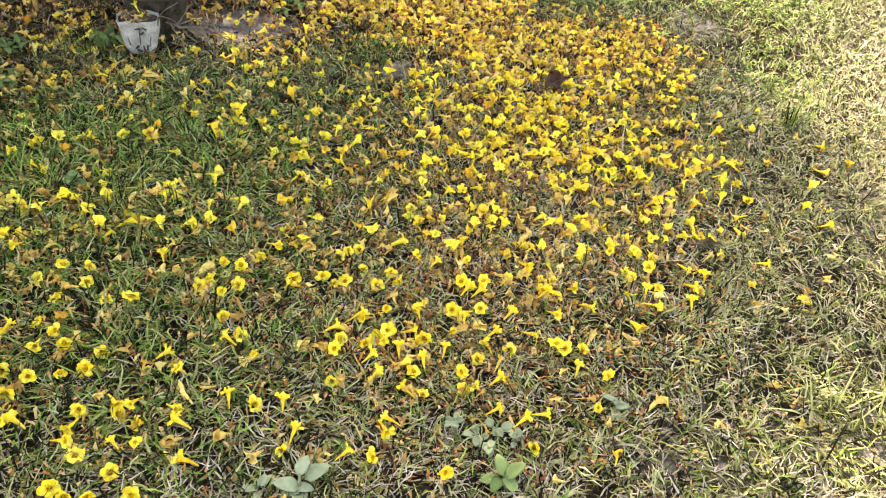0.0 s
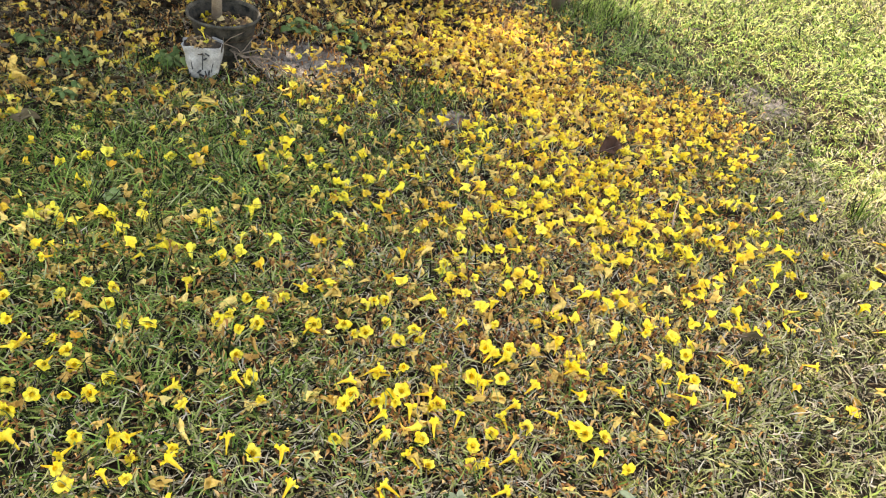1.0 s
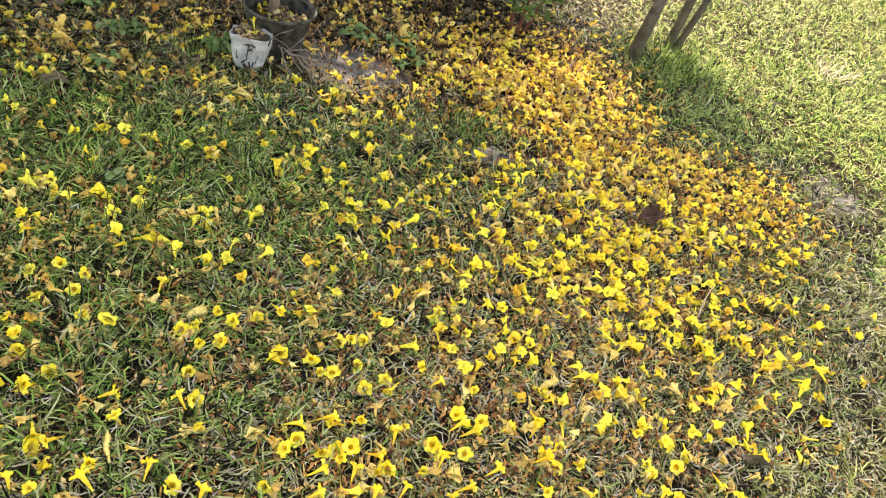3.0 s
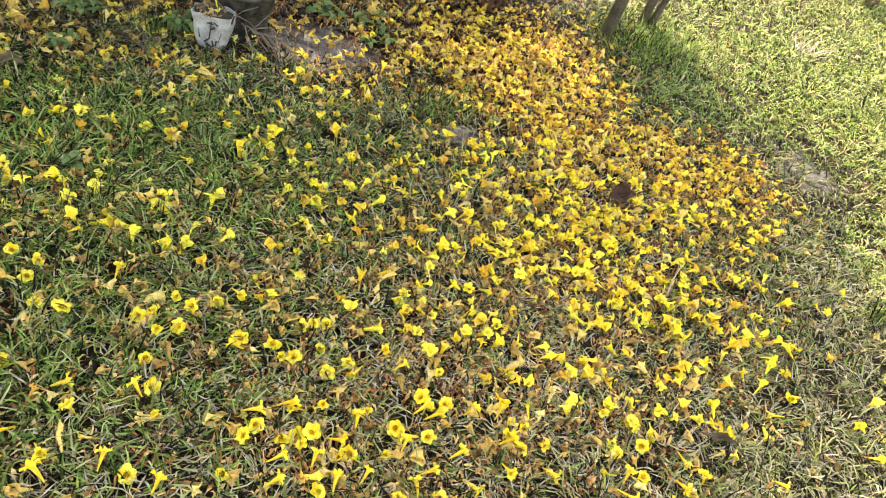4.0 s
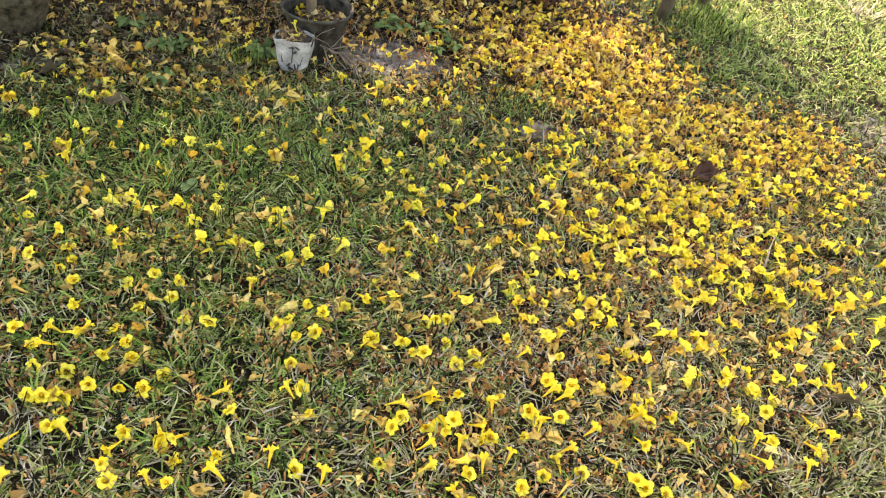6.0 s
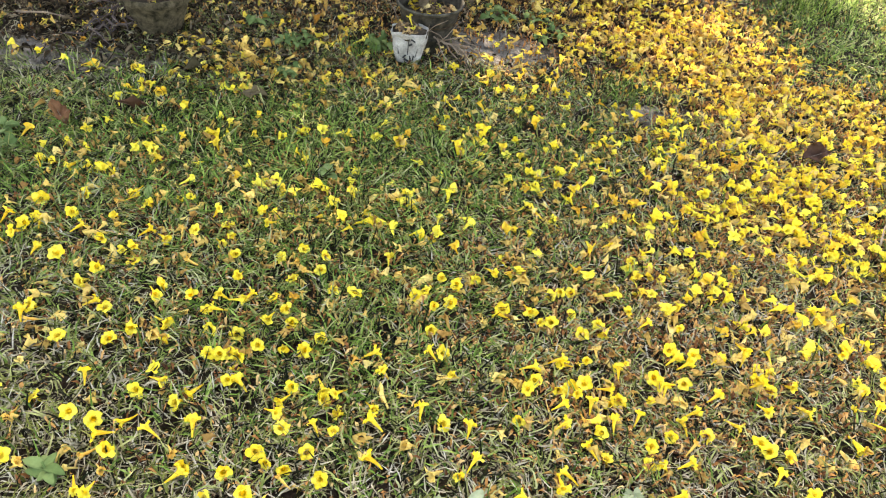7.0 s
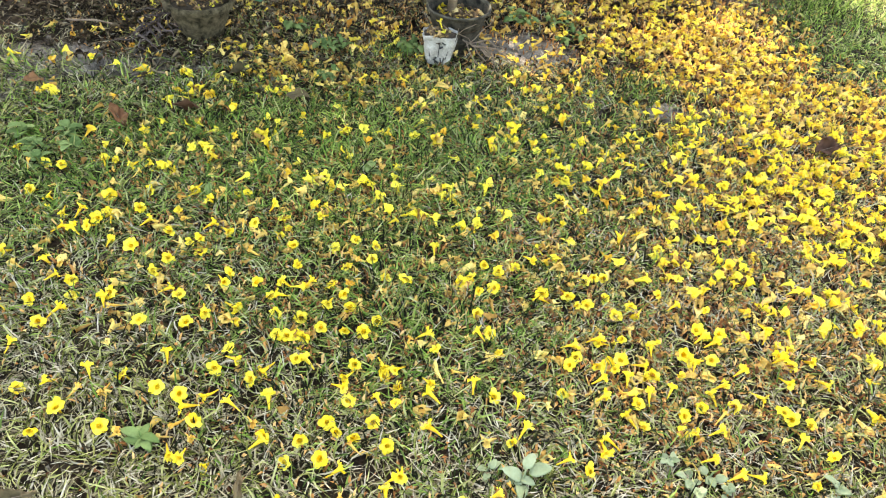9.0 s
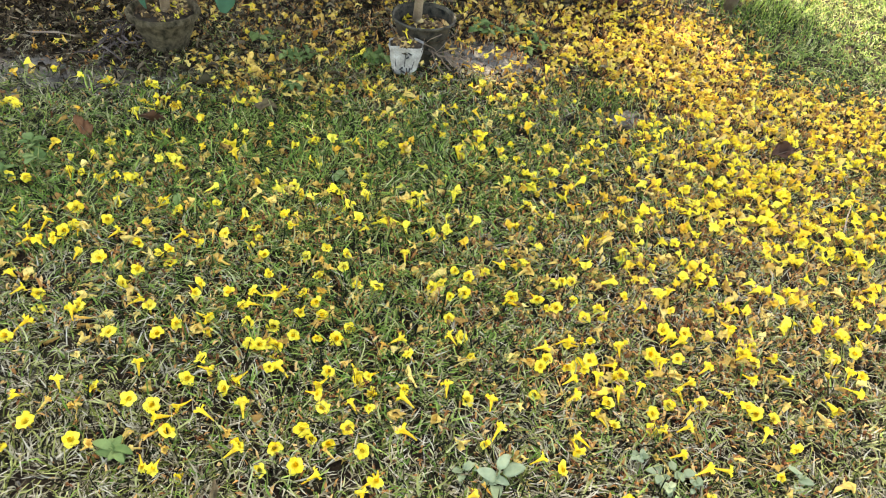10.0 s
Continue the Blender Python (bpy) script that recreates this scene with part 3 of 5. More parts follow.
lay_open([
    (-1.243, 1.494), (-1.239, 2.035), (-1.228, 2.627), (-1.218, 1.173), (-1.214, 1.745), (-1.209, 1.499),
    (-1.194, 1.465), (-1.178, 1.753), (-1.164, 1.285), (-1.16, 1.007), (-1.16, 2.555), (-1.156, 2.162),
    (-1.133, 2.403), (-1.121, 1.888), (-1.12, 0.847), (-1.107, 2.626), (-1.096, 1.627), (-1.096, 1.203),
    (-1.092, 2.195), (-1.081, 2.525), (-1.069, 1.711), (-1.065, 1.4), (-1.05, 0.987), (-1.028, 1.683),
    (-1.009, 2.238), (-1.003, 1.65), (-0.997, 1.962), (-0.996, 0.988), (-0.984, 1.387), (-0.976, 2.271),
    (-0.966, 1.241), (-0.965, 1.784), (-0.953, 1.092), (-0.944, 1.91), (-0.944, 1.589), (-0.927, 1.368),
    (-0.926, 2.191), (-0.923, 0.927), (-0.911, 1.429), (-0.91, 1.901), (-0.892, 2.467), (-0.887, 1.321),
    (-0.86, 1.971), (-0.852, 2.505), (-0.851, 1.094), (-0.85, 1.241), (-0.846, 0.841), (-0.836, 1.632),
])
lay_open([
    (-0.828, 0.718), (-0.825, 1.952), (-0.825, 1.251), (-0.821, 1.335), (-0.817, 2.514), (-0.806, 1.889),
    (-0.806, 1.264), (-0.793, 2.086), (-0.786, 2.633), (-0.784, 1.478), (-0.784, 1.27), (-0.78, 1.676),
    (-0.776, 2.023), (-0.771, 1.229), (-0.77, 1.189), (-0.768, 1.56), (-0.752, 0.952), (-0.752, 1.31),
    (-0.742, 1.96), (-0.737, 1.448), (-0.728, 1.848), (-0.718, 2.744), (-0.715, 1.674), (-0.71, 1.621),
    (-0.706, 1.412), (-0.698, 2.329), (-0.695, 1.32), (-0.678, 0.902), (-0.677, 2.366), (-0.667, 0.967),
    (-0.656, 1.557), (-0.655, 2.904), (-0.648, 0.808), (-0.638, 1.341), (-0.625, 1.036), (-0.62, 2.502),
    (-0.618, 1.224), (-0.614, 1.39), (-0.61, 2.024), (-0.602, 0.932), (-0.599, 1.02), (-0.598, 1.108),
    (-0.598, 2.438), (-0.595, 2.525), (-0.587, 1.566), (-0.564, 2.016), (-0.556, 1.01), (-0.539, 1.219),
])
lay_open([
    (-0.52, 2.917), (-0.517, 1.071), (-0.505, 2.419), (-0.494, 2.346), (-0.485, 1.139), (-0.483, 1.199),
    (-0.473, 2.664), (-0.468, 0.843), (-0.461, 1.015), (-0.461, 2.42), (-0.46, 2.057), (-0.45, 2.444),
    (-0.448, 2.53), (-0.432, 1.339), (-0.43, 1.907), (-0.43, 1.618), (-0.427, 2.474), (-0.405, 1.641),
    (-0.383, 1.709), (-0.372, 1.591), (-0.363, 1.521), (-0.357, 1.834), (-0.349, 2.409), (-0.331, 2.389),
    (-0.328, 1.625), (-0.327, 3.051), (-0.307, 2.495), (-0.307, 2.217), (-0.304, 1.448), (-0.28, 2.384),
    (-0.266, 2.968), (-0.264, 2.632), (-0.249, 1.242), (-0.246, 1.974), (-0.242, 0.925), (-0.242, 3.085),
    (-0.235, 2.919), (-0.218, 2.323), (-0.208, 2.915), (-0.208, 2.463), (-0.186, 1.657), (-0.18, 1.114),
    (-0.17, 2.506), (-0.143, 2.362), (-0.135, 2.091), (-0.087, 1.643), (-0.08, 1.308), (-0.075, 1.402),
])
lay_open([
    (-0.069, 1.764), (-0.062, 2.214), (-0.058, 1.443), (-0.057, 2.659), (-0.05, 1.657), (-0.037, 2.149),
    (-0.013, 1.796), (-0.004, 1.714), (-0.003, 1.434), (0.002, 2.613), (0.021, 1.982), (0.022, 1.09),
    (0.028, 1.876), (0.028, 2.552), (0.033, 1.452), (0.036, 1.65), (0.046, 1.43), (0.055, 1.548),
    (0.059, 1.461), (0.061, 2.161), (0.093, 2.84), (0.123, 1.338), (0.123, 2.659), (0.141, 1.44),
    (0.146, 1.269), (0.151, 1.777), (0.154, 1.461), (0.155, 1.58), (0.162, 2.038), (0.167, 1.941),
    (0.168, 1.05), (0.173, 2.393), (0.18, 1.865), (0.185, 2.137), (0.194, 2.603), (0.195, 2.543),
    (0.198, 2.812), (0.206, 2.23), (0.214, 1.883), (0.223, 2.844), (0.225, 2.546), (0.231, 1.493),
    (0.233, 2.736), (0.234, 1.556), (0.239, 1.298), (0.241, 1.343), (0.262, 1.814), (0.263, 2.434),
])
lay_open([
    (0.266, 2.593), (0.268, 2.185), (0.27, 1.668), (0.278, 1.3), (0.287, 1.393), (0.291, 1.836),
    (0.301, 1.773), (0.309, 2.585), (0.314, 1.564), (0.319, 2.123), (0.321, 1.901), (0.33, 1.667),
    (0.358, 2.424), (0.361, 2.191), (0.376, 1.954), (0.377, 1.429), (0.381, 2.507), (0.389, 2.005),
    (0.392, 1.141), (0.406, 2.59), (0.419, 3.22), (0.424, 1.924), (0.424, 2.523), (0.426, 2.008),
    (0.43, 2.619), (0.439, 2.418), (0.44, 2.351), (0.455, 2.244), (0.455, 3.198), (0.457, 2.371),
    (0.464, 2.496), (0.468, 2.345), (0.473, 1.813), (0.48, 2.766), (0.482, 2.622), (0.485, 3.247),
    (0.487, 3.166), (0.493, 2.259), (0.497, 2.752), (0.498, 1.685), (0.499, 1.431), (0.515, 3.18),
    (0.519, 1.42), (0.52, 2.444), (0.536, 2.489), (0.537, 1.684), (0.539, 1.826), (0.541, 2.46),
])
lay_open([
    (0.541, 1.626), (0.543, 2.173), (0.547, 2.848), (0.553, 3.184), (0.554, 1.938), (0.561, 2.818),
    (0.566, 2.614), (0.568, 1.423), (0.572, 1.241), (0.575, 2.798), (0.587, 1.643), (0.588, 2.824),
    (0.597, 2.602), (0.597, 3.259), (0.602, 2.502), (0.603, 2.532), (0.618, 2.325), (0.622, 1.338),
    (0.624, 1.882), (0.63, 2.134), (0.63, 2.478), (0.633, 1.802), (0.666, 1.815), (0.667, 3.241),
    (0.676, 1.914), (0.688, 3.317), (0.699, 2.716), (0.701, 3.335), (0.704, 2.44), (0.709, 3.282),
    (0.713, 2.991), (0.715, 3.013), (0.716, 2.639), (0.717, 3.386), (0.723, 2.534), (0.725, 2.708),
    (0.726, 1.794), (0.727, 2.559), (0.731, 2.474), (0.732, 2.976), (0.753, 3.25), (0.756, 1.824),
    (0.757, 3.175), (0.775, 1.691), (0.776, 2.615), (0.787, 2.472), (0.788, 3.316), (0.797, 3.116),
])
lay_open([
    (0.809, 2.704), (0.812, 1.824), (0.819, 2.968), (0.819, 3.161), (0.821, 3.031), (0.838, 1.739),
    (0.842, 1.647), (0.874, 2.749), (0.883, 2.986), (0.885, 1.879), (0.909, 2.84), (0.912, 2.979),
    (0.913, 2.246), (0.914, 1.994), (0.916, 2.341), (0.934, 2.203), (0.934, 2.074), (0.937, 2.712),
    (0.938, 2.304), (0.951, 3.277), (0.958, 2.213), (0.969, 1.912), (0.969, 3.25), (0.975, 2.367),
    (0.978, 1.66), (0.984, 3.141), (0.984, 2.98), (0.986, 3.355), (0.988, 2.078), (0.988, 3.104),
    (0.989, 2.871), (0.992, 3.382), (0.996, 3.025), (1.004, 2.351), (1.004, 1.702), (1.008, 3.136),
    (1.021, 3.062), (1.036, 2.706), (1.039, 3.141), (1.053, 2.115), (1.06, 2.498), (1.061, 2.919),
    (1.076, 1.884), (1.079, 2.314), (1.079, 3.193), (1.081, 2.872), (1.084, 2.057), (1.097, 3.101),
])
lay_open([
    (1.115, 3.176), (1.152, 2.298), (1.158, 3.209), (1.162, 2.447), (1.183, 3.106), (1.184, 2.29),
    (1.185, 2.563), (1.217, 3.145), (1.223, 3.525), (1.242, 2.771), (1.257, 3.104), (1.258, 3.47),
    (1.258, 3.002), (1.26, 2.342), (1.274, 3.44), (1.277, 2.322), (1.298, 1.634), (1.334, 2.944),
    (1.335, 2.536), (1.385, 3.215), (1.397, 2.964), (1.403, 3.199), (1.405, 2.661), (1.433, 3.246),
    (1.446, 3.362), (1.469, 3.261), (1.486, 2.06), (1.514, 2.574), (1.516, 3.157), (1.563, 2.179),
    (1.617, 2.707), (1.798, 2.331),
])
lay_side([
    (-2.192, 2.111, 22), (-1.845, 1.706, 155), (-1.732, 1.272, 305), (-1.72, 1.77, 304), (-1.717, 1.877, 318), (-1.684, 1.498, 108),
    (-1.643, 1.422, 235), (-1.63, 1.505, 266), (-1.63, 2.286, 21), (-1.617, 1.791, 68), (-1.605, 2.668, 295), (-1.599, 1.113, 326),
    (-1.59, 1.421, 346), (-1.574, 1.789, 236), (-1.531, 1.242, 236), (-1.53, 1.516, 304), (-1.483, 1, 275), (-1.47, 1.419, 283),
    (-1.47, 1.585, 122), (-1.451, 1.133, 265), (-1.434, 2.649, 114), (-1.41, 1.529, 231), (-1.385, 2.397, 24), (-1.35, 1.732, 87),
    (-1.347, 1.201, 313), (-1.345, 1.706, 233), (-1.27, 1.413, 120), (-1.244, 0.989, 304), (-1.224, 1.575, 234), (-1.21, 1.3, 231),
    (-1.167, 1.575, 163),
])
lay_side([
    (-1.085, 1.09, 298), (-1.082, 1.378, 140), (-1.071, 1.26, 126), (-1.016, 1.615, 144), (-1.012, 1.3, 163), (-1.01, 1.904, 291),
    (-0.954, 0.965, 32), (-0.937, 2.29, 347), (-0.936, 0.838, 129), (-0.924, 1.012, 68), (-0.922, 1.136, 175), (-0.918, 1.74, 53),
    (-0.906, 1.515, 93), (-0.903, 0.837, 96), (-0.9, 1.382, 23), (-0.858, 1.004, 340), (-0.856, 2.28, 288), (-0.845, 1.456, 242),
    (-0.831, 1.139, 67), (-0.801, 2.396, 24), (-0.782, 1.044, 297), (-0.765, 1.41, 90), (-0.757, 0.921, 233), (-0.757, 2.401, 106),
    (-0.736, 1.194, 318), (-0.685, 1.854, 23), (-0.636, 1.898, 156), (-0.633, 1.14, 165), (-0.625, 1.181, 72), (-0.595, 1.89, 108),
    (-0.566, 1.836, 129),
])
lay_side([
    (-0.554, 1.25, 132), (-0.552, 0.909, 221), (-0.545, 1.73, 287), (-0.524, 1.136, 309), (-0.507, 1.241, 54), (-0.5, 1.877, 203),
    (-0.481, 1.387, 234), (-0.459, 2.079, 227), (-0.425, 0.893, 290), (-0.424, 0.938, 232), (-0.42, 1.226, 141), (-0.404, 0.952, 108),
    (-0.393, 1.183, 333), (-0.384, 2.711, 22), (-0.373, 1.942, 283), (-0.364, 1.096, 325), (-0.33, 1.706, 81), (-0.33, 1.43, 328),
    (-0.305, 1.252, 282), (-0.253, 1.781, 145), (-0.242, 2.328, 227), (-0.233, 2.265, 98), (-0.207, 2.257, 283), (-0.189, 0.963, 218),
    (-0.185, 1.628, 356), (-0.18, 1.241, 266), (-0.172, 1.939, 45), (-0.155, 1.156, 257), (-0.123, 1.681, 123), (-0.1, 2.389, 302),
    (-0.094, 2.477, 94),
])
lay_side([
    (-0.083, 1.474, 212), (-0.043, 1.788, 75), (-0.04, 1.102, 211), (-0.018, 1.523, 219), (0.006, 1.517, 23), (0.015, 1.383, 219),
    (0.029, 1.328, 228), (0.047, 1.173, 114), (0.065, 1.196, 326), (0.066, 1.824, 298), (0.073, 1.709, 96), (0.087, 1.413, 274),
    (0.103, 1.684, 75), (0.104, 1.279, 315), (0.12, 1.475, 175), (0.141, 2.018, 272), (0.143, 2.479, 45), (0.145, 1.547, 277),
    (0.145, 1.372, 286), (0.15, 2.634, 270), (0.202, 1.745, 223), (0.206, 1.417, 252), (0.218, 2.394, 19), (0.233, 1.969, 255),
    (0.248, 2.074, 223), (0.267, 1.528, 263), (0.27, 1.55, 23), (0.283, 1.641, 232), (0.311, 1.235, 211), (0.315, 1.631, 220),
    (0.324, 1.436, 278),
])
lay_side([
    (0.327, 1.322, 219), (0.339, 1.48, 217), (0.367, 2.308, 227), (0.372, 1.2, 211), (0.385, 2.188, 45), (0.392, 1.549, 227),
    (0.393, 1.815, 113), (0.402, 1.685, 230), (0.426, 1.223, 174), (0.439, 2.753, 87), (0.442, 1.482, 158), (0.46, 1.74, 113),
    (0.471, 1.704, 249), (0.501, 1.624, 214), (0.503, 2.781, 20), (0.51, 1.653, 45), (0.511, 1.542, 125), (0.542, 1.357, 243),
    (0.578, 1.955, 205), (0.611, 2.158, 118), (0.617, 1.574, 153), (0.644, 2.23, 202), (0.666, 2.075, 132), (0.803, 1.639, 250),
    (0.81, 1.791, 135), (0.834, 1.893, 120), (0.866, 1.825, 189), (0.924, 1.593, 258), (0.947, 1.66, 135), (0.951, 1.74, 119),
    (1.03, 1.904, 129),
])
lay_side([
    (1.113, 1.848, 175), (1.147, 2.238, 250), (1.15, 2.415, 221), (1.194, 2.082, 141), (1.203, 1.948, 240), (1.219, 1.769, 160),
    (1.309, 2.225, 217), (1.328, 2.112, 209), (1.349, 2.344, 286), (1.349, 2.47, 204), (1.472, 2.352, 201), (1.485, 2.572, 243),
    (1.5, 1.968, 215), (1.631, 3.174, 223), (1.655, 2.304, 239), (1.724, 2.478, 200),
])
lay_wilting([
    (-2.163, 2.087), (-1.933, 1.667), (-1.879, 1.879), (-1.725, 2.285), (-1.708, 2.171), (-1.666, 1.731),
    (-1.661, 1.254), (-1.657, 2.43), (-1.576, 1.748), (-1.561, 2.071), (-1.546, 1.293), (-1.522, 2.535),
    (-1.497, 2.048), (-1.487, 2.653), (-1.47, 2.265), (-1.462, 2.367), (-1.449, 2.54), (-1.383, 2.445),
    (-1.374, 1.669), (-1.36, 2.189), (-1.356, 2.11), (-1.313, 1.196), (-1.305, 1.571), (-1.271, 1.717),
    (-1.234, 0.924), (-1.175, 0.945), (-1.134, 1.983), (-1.129, 1.613), (-1.067, 0.84), (-1.067, 2.273),
    (-1.05, 1.511), (-0.959, 0.912), (-0.944, 2.721), (-0.942, 1.87), (-0.906, 0.885), (-0.9, 2.739),
    (-0.875, 1.815), (-0.869, 1.721), (-0.852, 1.88), (-0.807, 2.34), (-0.792, 0.971), (-0.784, 1.615),
    (-0.739, 1.593), (-0.716, 2.503), (-0.672, 2.07), (-0.542, 0.984), (-0.539, 2.16), (-0.525, 0.851),
])
lay_wilting([
    (-0.505, 1.344), (-0.505, 2.374), (-0.416, 2.554), (-0.364, 1.285), (-0.228, 2.111), (-0.22, 1.843),
    (-0.157, 0.999), (-0.157, 2.103), (-0.098, 1.422), (0.017, 2.44), (0.077, 1.361), (0.099, 2.279),
    (0.339, 1.371), (0.448, 1.86), (0.538, 3.13), (0.763, 3.221), (0.861, 3.056), (0.896, 3.361),
    (0.896, 3.055), (0.914, 3.312), (0.933, 2.772), (1.041, 3.542), (1.338, 2.836), (1.361, 3.269),
    (1.566, 2.082),
])
# by the pots and on the bare soil behind
lay_open([
    (-2.333, 2.912), (-2.137, 2.684), (-2.199, 2.447), (-2.271, 2.264), (-2.154, 2.068), (-1.646, 2.422),
    (-1.564, 2.518), (-1.67, 2.699), (-1.4, 2.486), (-1.37, 2.486), (-1.365, 2.651), (-1.169, 2.58),
    (-0.988, 2.781), (-0.806, 2.666), (-1.274, 2.954), (-1.18, 3.055), (-1.136, 2.883), (-1.388, 3.289),
    (-1.943, 3.213), (-1.695, 3.237), (-1.522, 3.014), (-0.572, 3.243), (-0.742, 3.668), (-0.489, 3.057),
    (-0.387, 2.941), (-0.79, 2.665), (-0.996, 2.745), (-0.486, 3.228), (-1.248, 3.155),
])
lay_side([
    (-2.23, 2.909, 121), (-2.205, 2.903, 303), (-2.22, 2.708, 278), (-2.149, 2.65, 66), (-2.144, 2.741, 189), (-2.342, 2.825, 309),
    (-2.321, 2.59, 242), (-2.363, 2.514, 320), (-2.18, 2.39, 297), (-2.267, 2.366, 33), (-2.446, 2.278, 310), (-2.531, 2.414, 6),
    (-1.966, 2.352, 240), (-2.027, 2.493, 132), (-2.113, 2.538, 282), (-2.184, 2.1, 119), (-1.784, 2.391, 98), (-1.805, 2.406, 240),
    (-1.785, 2.542, 276), (-1.737, 2.385, 281), (-1.58, 2.401, 243), (-1.675, 2.316, 203), (-1.621, 2.292, 327), (-1.709, 2.268, 77),
    (-1.533, 2.481, 118), (-1.522, 2.51, 325), (-1.709, 2.71, 77), (-1.681, 2.68, 267), (-1.69, 2.608, 199), (-1.605, 2.671, 7),
])
lay_side([
    (-1.5, 2.557, 343), (-1.439, 2.519, 32), (-1.444, 2.658, 81), (-1.404, 2.609, 302), (-1.394, 2.513, 21), (-1.332, 2.442, 154),
    (-1.378, 2.435, 15), (-1.39, 2.396, 137), (-1.424, 2.747, 242), (-1.466, 2.799, 304), (-1.313, 2.647, 198), (-1.341, 2.701, 218),
    (-1.259, 2.656, 202), (-1.231, 2.681, 295), (-1.12, 2.65, 227), (-1.087, 2.54, 68), (-1.129, 2.523, 187), (-1.069, 2.721, 49),
    (-0.952, 2.705, 18), (-0.9, 2.739, 69), (-0.924, 2.654, 253), (-0.863, 2.655, 111), (-0.804, 2.753, 132), (-0.765, 2.694, 344),
    (-1.334, 2.988, 223), (-1.335, 3.065, 320), (-1.241, 2.938, 154), (-1.215, 2.921, 215), (-1.192, 2.93, 259), (-1.241, 3.154, 197),
])
lay_side([
    (-1.149, 3.084, 293), (-1.127, 3.124, 179), (-1.07, 3.027, 273), (-1.11, 2.965, 299), (-1.094, 2.872, 208), (-1.055, 2.875, 299),
    (-1.042, 2.98, 118), (-1.025, 2.901, 172), (-1.356, 3.321, 349), (-1.347, 3.378, 14), (-1.278, 3.304, 143), (-1.829, 3.04, 310),
    (-1.825, 3.091, 343), (-1.797, 3.155, 356), (-1.747, 3.11, 83), (-1.751, 3.247, 357), (-1.74, 3.063, 167), (-1.633, 3.144, 277),
    (-1.621, 2.909, 292), (-1.61, 2.991, 291), (-1.449, 2.953, 53), (-0.654, 2.932, 335), (-0.522, 2.949, 108), (-0.556, 3.058, 324),
    (-0.549, 3.221, 293), (-0.704, 3.294, 136), (-0.77, 3.68, 145), (-0.76, 3.609, 63), (-0.403, 3.526, 32), (-0.424, 3.71, 246),
])
lay_side([
    (-0.402, 3.622, 327), (-0.576, 3.069, 247), (-0.314, 3.101, 45), (-0.275, 3.005, 176), (-0.332, 3.037, 34), (-0.367, 3.041, 210),
    (-0.473, 2.685, 77), (-0.601, 2.634, 10), (-0.615, 2.678, 150), (-0.712, 2.773, 218), (-0.819, 2.533, 212), (-0.856, 2.534, 60),
    (-0.952, 2.745, 22), (-0.931, 2.702, 309), (-1.084, 2.7, 314), (-1.118, 2.625, 23), (-1.096, 2.551, 193), (-0.478, 3.294, 300),
    (-0.402, 3.348, 169), (-1.383, 3.29, 282), (-1.255, 2.96, 142), (-1.206, 2.901, 258), (-1.184, 3.106, 120), (-1.16, 3.063, 18),
    (-1.242, 3.225, 158),
])
for master in OPEN + SIDE + WILT:
    for child in list(master.children):
        bpy.data.objects.remove(child)
    bpy.data.objects.remove(master)


# ---- the carpet of flowers too many to count
def simple_flower(per_lobe=4):
    """A light copy of the flower, its five round lobes grown together, as arrays."""
    verts, tris = [], []
    seg = LOBES * per_lobe
    rows = ((0.0018, -0.014, 0.0), (0.0044, 0.020, 0.0), (0.0092, 0.0400, 0.06), (0.0208, 0.0445, 0.34))
    for r, z, lobe in rows:
        for k in range(seg):
            a, u = 2 * math.pi * k / seg, (k % per_lobe) / per_lobe
            q = 1 - lobe * (1 - math.sin(math.pi * u) ** 0.55)
            verts.append((r * q * math.cos(a), r * q * math.sin(a), z + 0.016 * lobe * math.sin(2 * a)))
    for i in range(len(rows) - 1):
        for k in range(seg):
            a, b = i * seg + k, i * seg + (k + 1) % seg
            tris += [(a, b, b + seg), (a, b + seg, a + seg)]
    return np.array(verts), np.array(tris)


def turns(n, tilt, spin):
    """Turns that tip +z over by the given angles, towards a random side."""
    cz, sz, ct, st = np.cos(spin), np.sin(spin), np.cos(tilt), np.sin(tilt)
    m = np.zeros((n, 3, 3))
    m[:, 0] = np.c_[cz * ct, -sz, cz * st]
    m[:, 1] = np.c_[sz * ct, cz, sz * st]
    m[:, 2] = np.c_[-st, 0 * st, ct]
    return m


def strew(name, label, category, mat, shape, x, y, z, tilt, size, squash=0.0, crumple=0.0022):
    verts, tris = shape
    n = len(x)
    m = turns(n, tilt, RNG.uniform(0, 2 * np.pi, n))
    own = verts[None] * size[:, None, None] * (1 + squash * RNG.normal(0, 1, (n, 1, 3)))
    wave = RNG.normal(0, crumple, (n, 3, 3))
    ripple = np.sin(verts * 210)
    own = own + np.einsum("kj,nij->nki", ripple, wave) * size[:, None, None]
    v = np.einsum("nij,nkj->nki", m, own) + np.c_[x, y, ground_z(x, y) + z][:, None]
    t = tris[None] + (np.arange(n) * len(verts))[:, None, None]
    ob = new(name, raw_mesh(name, v.reshape(-1, 3), t.reshape(-1, 3), mat))
    return tagged(ob, label, category, kind="stuff")


def sample(n, x0, x1, y0, y1, chance):
    x, y = RNG.uniform(x0, x1, n), RNG.uniform(y0, y1, n)
    keep = RNG.random(n) < np.clip(chance(x, y), 0, 1)
    return x[keep], y[keep]


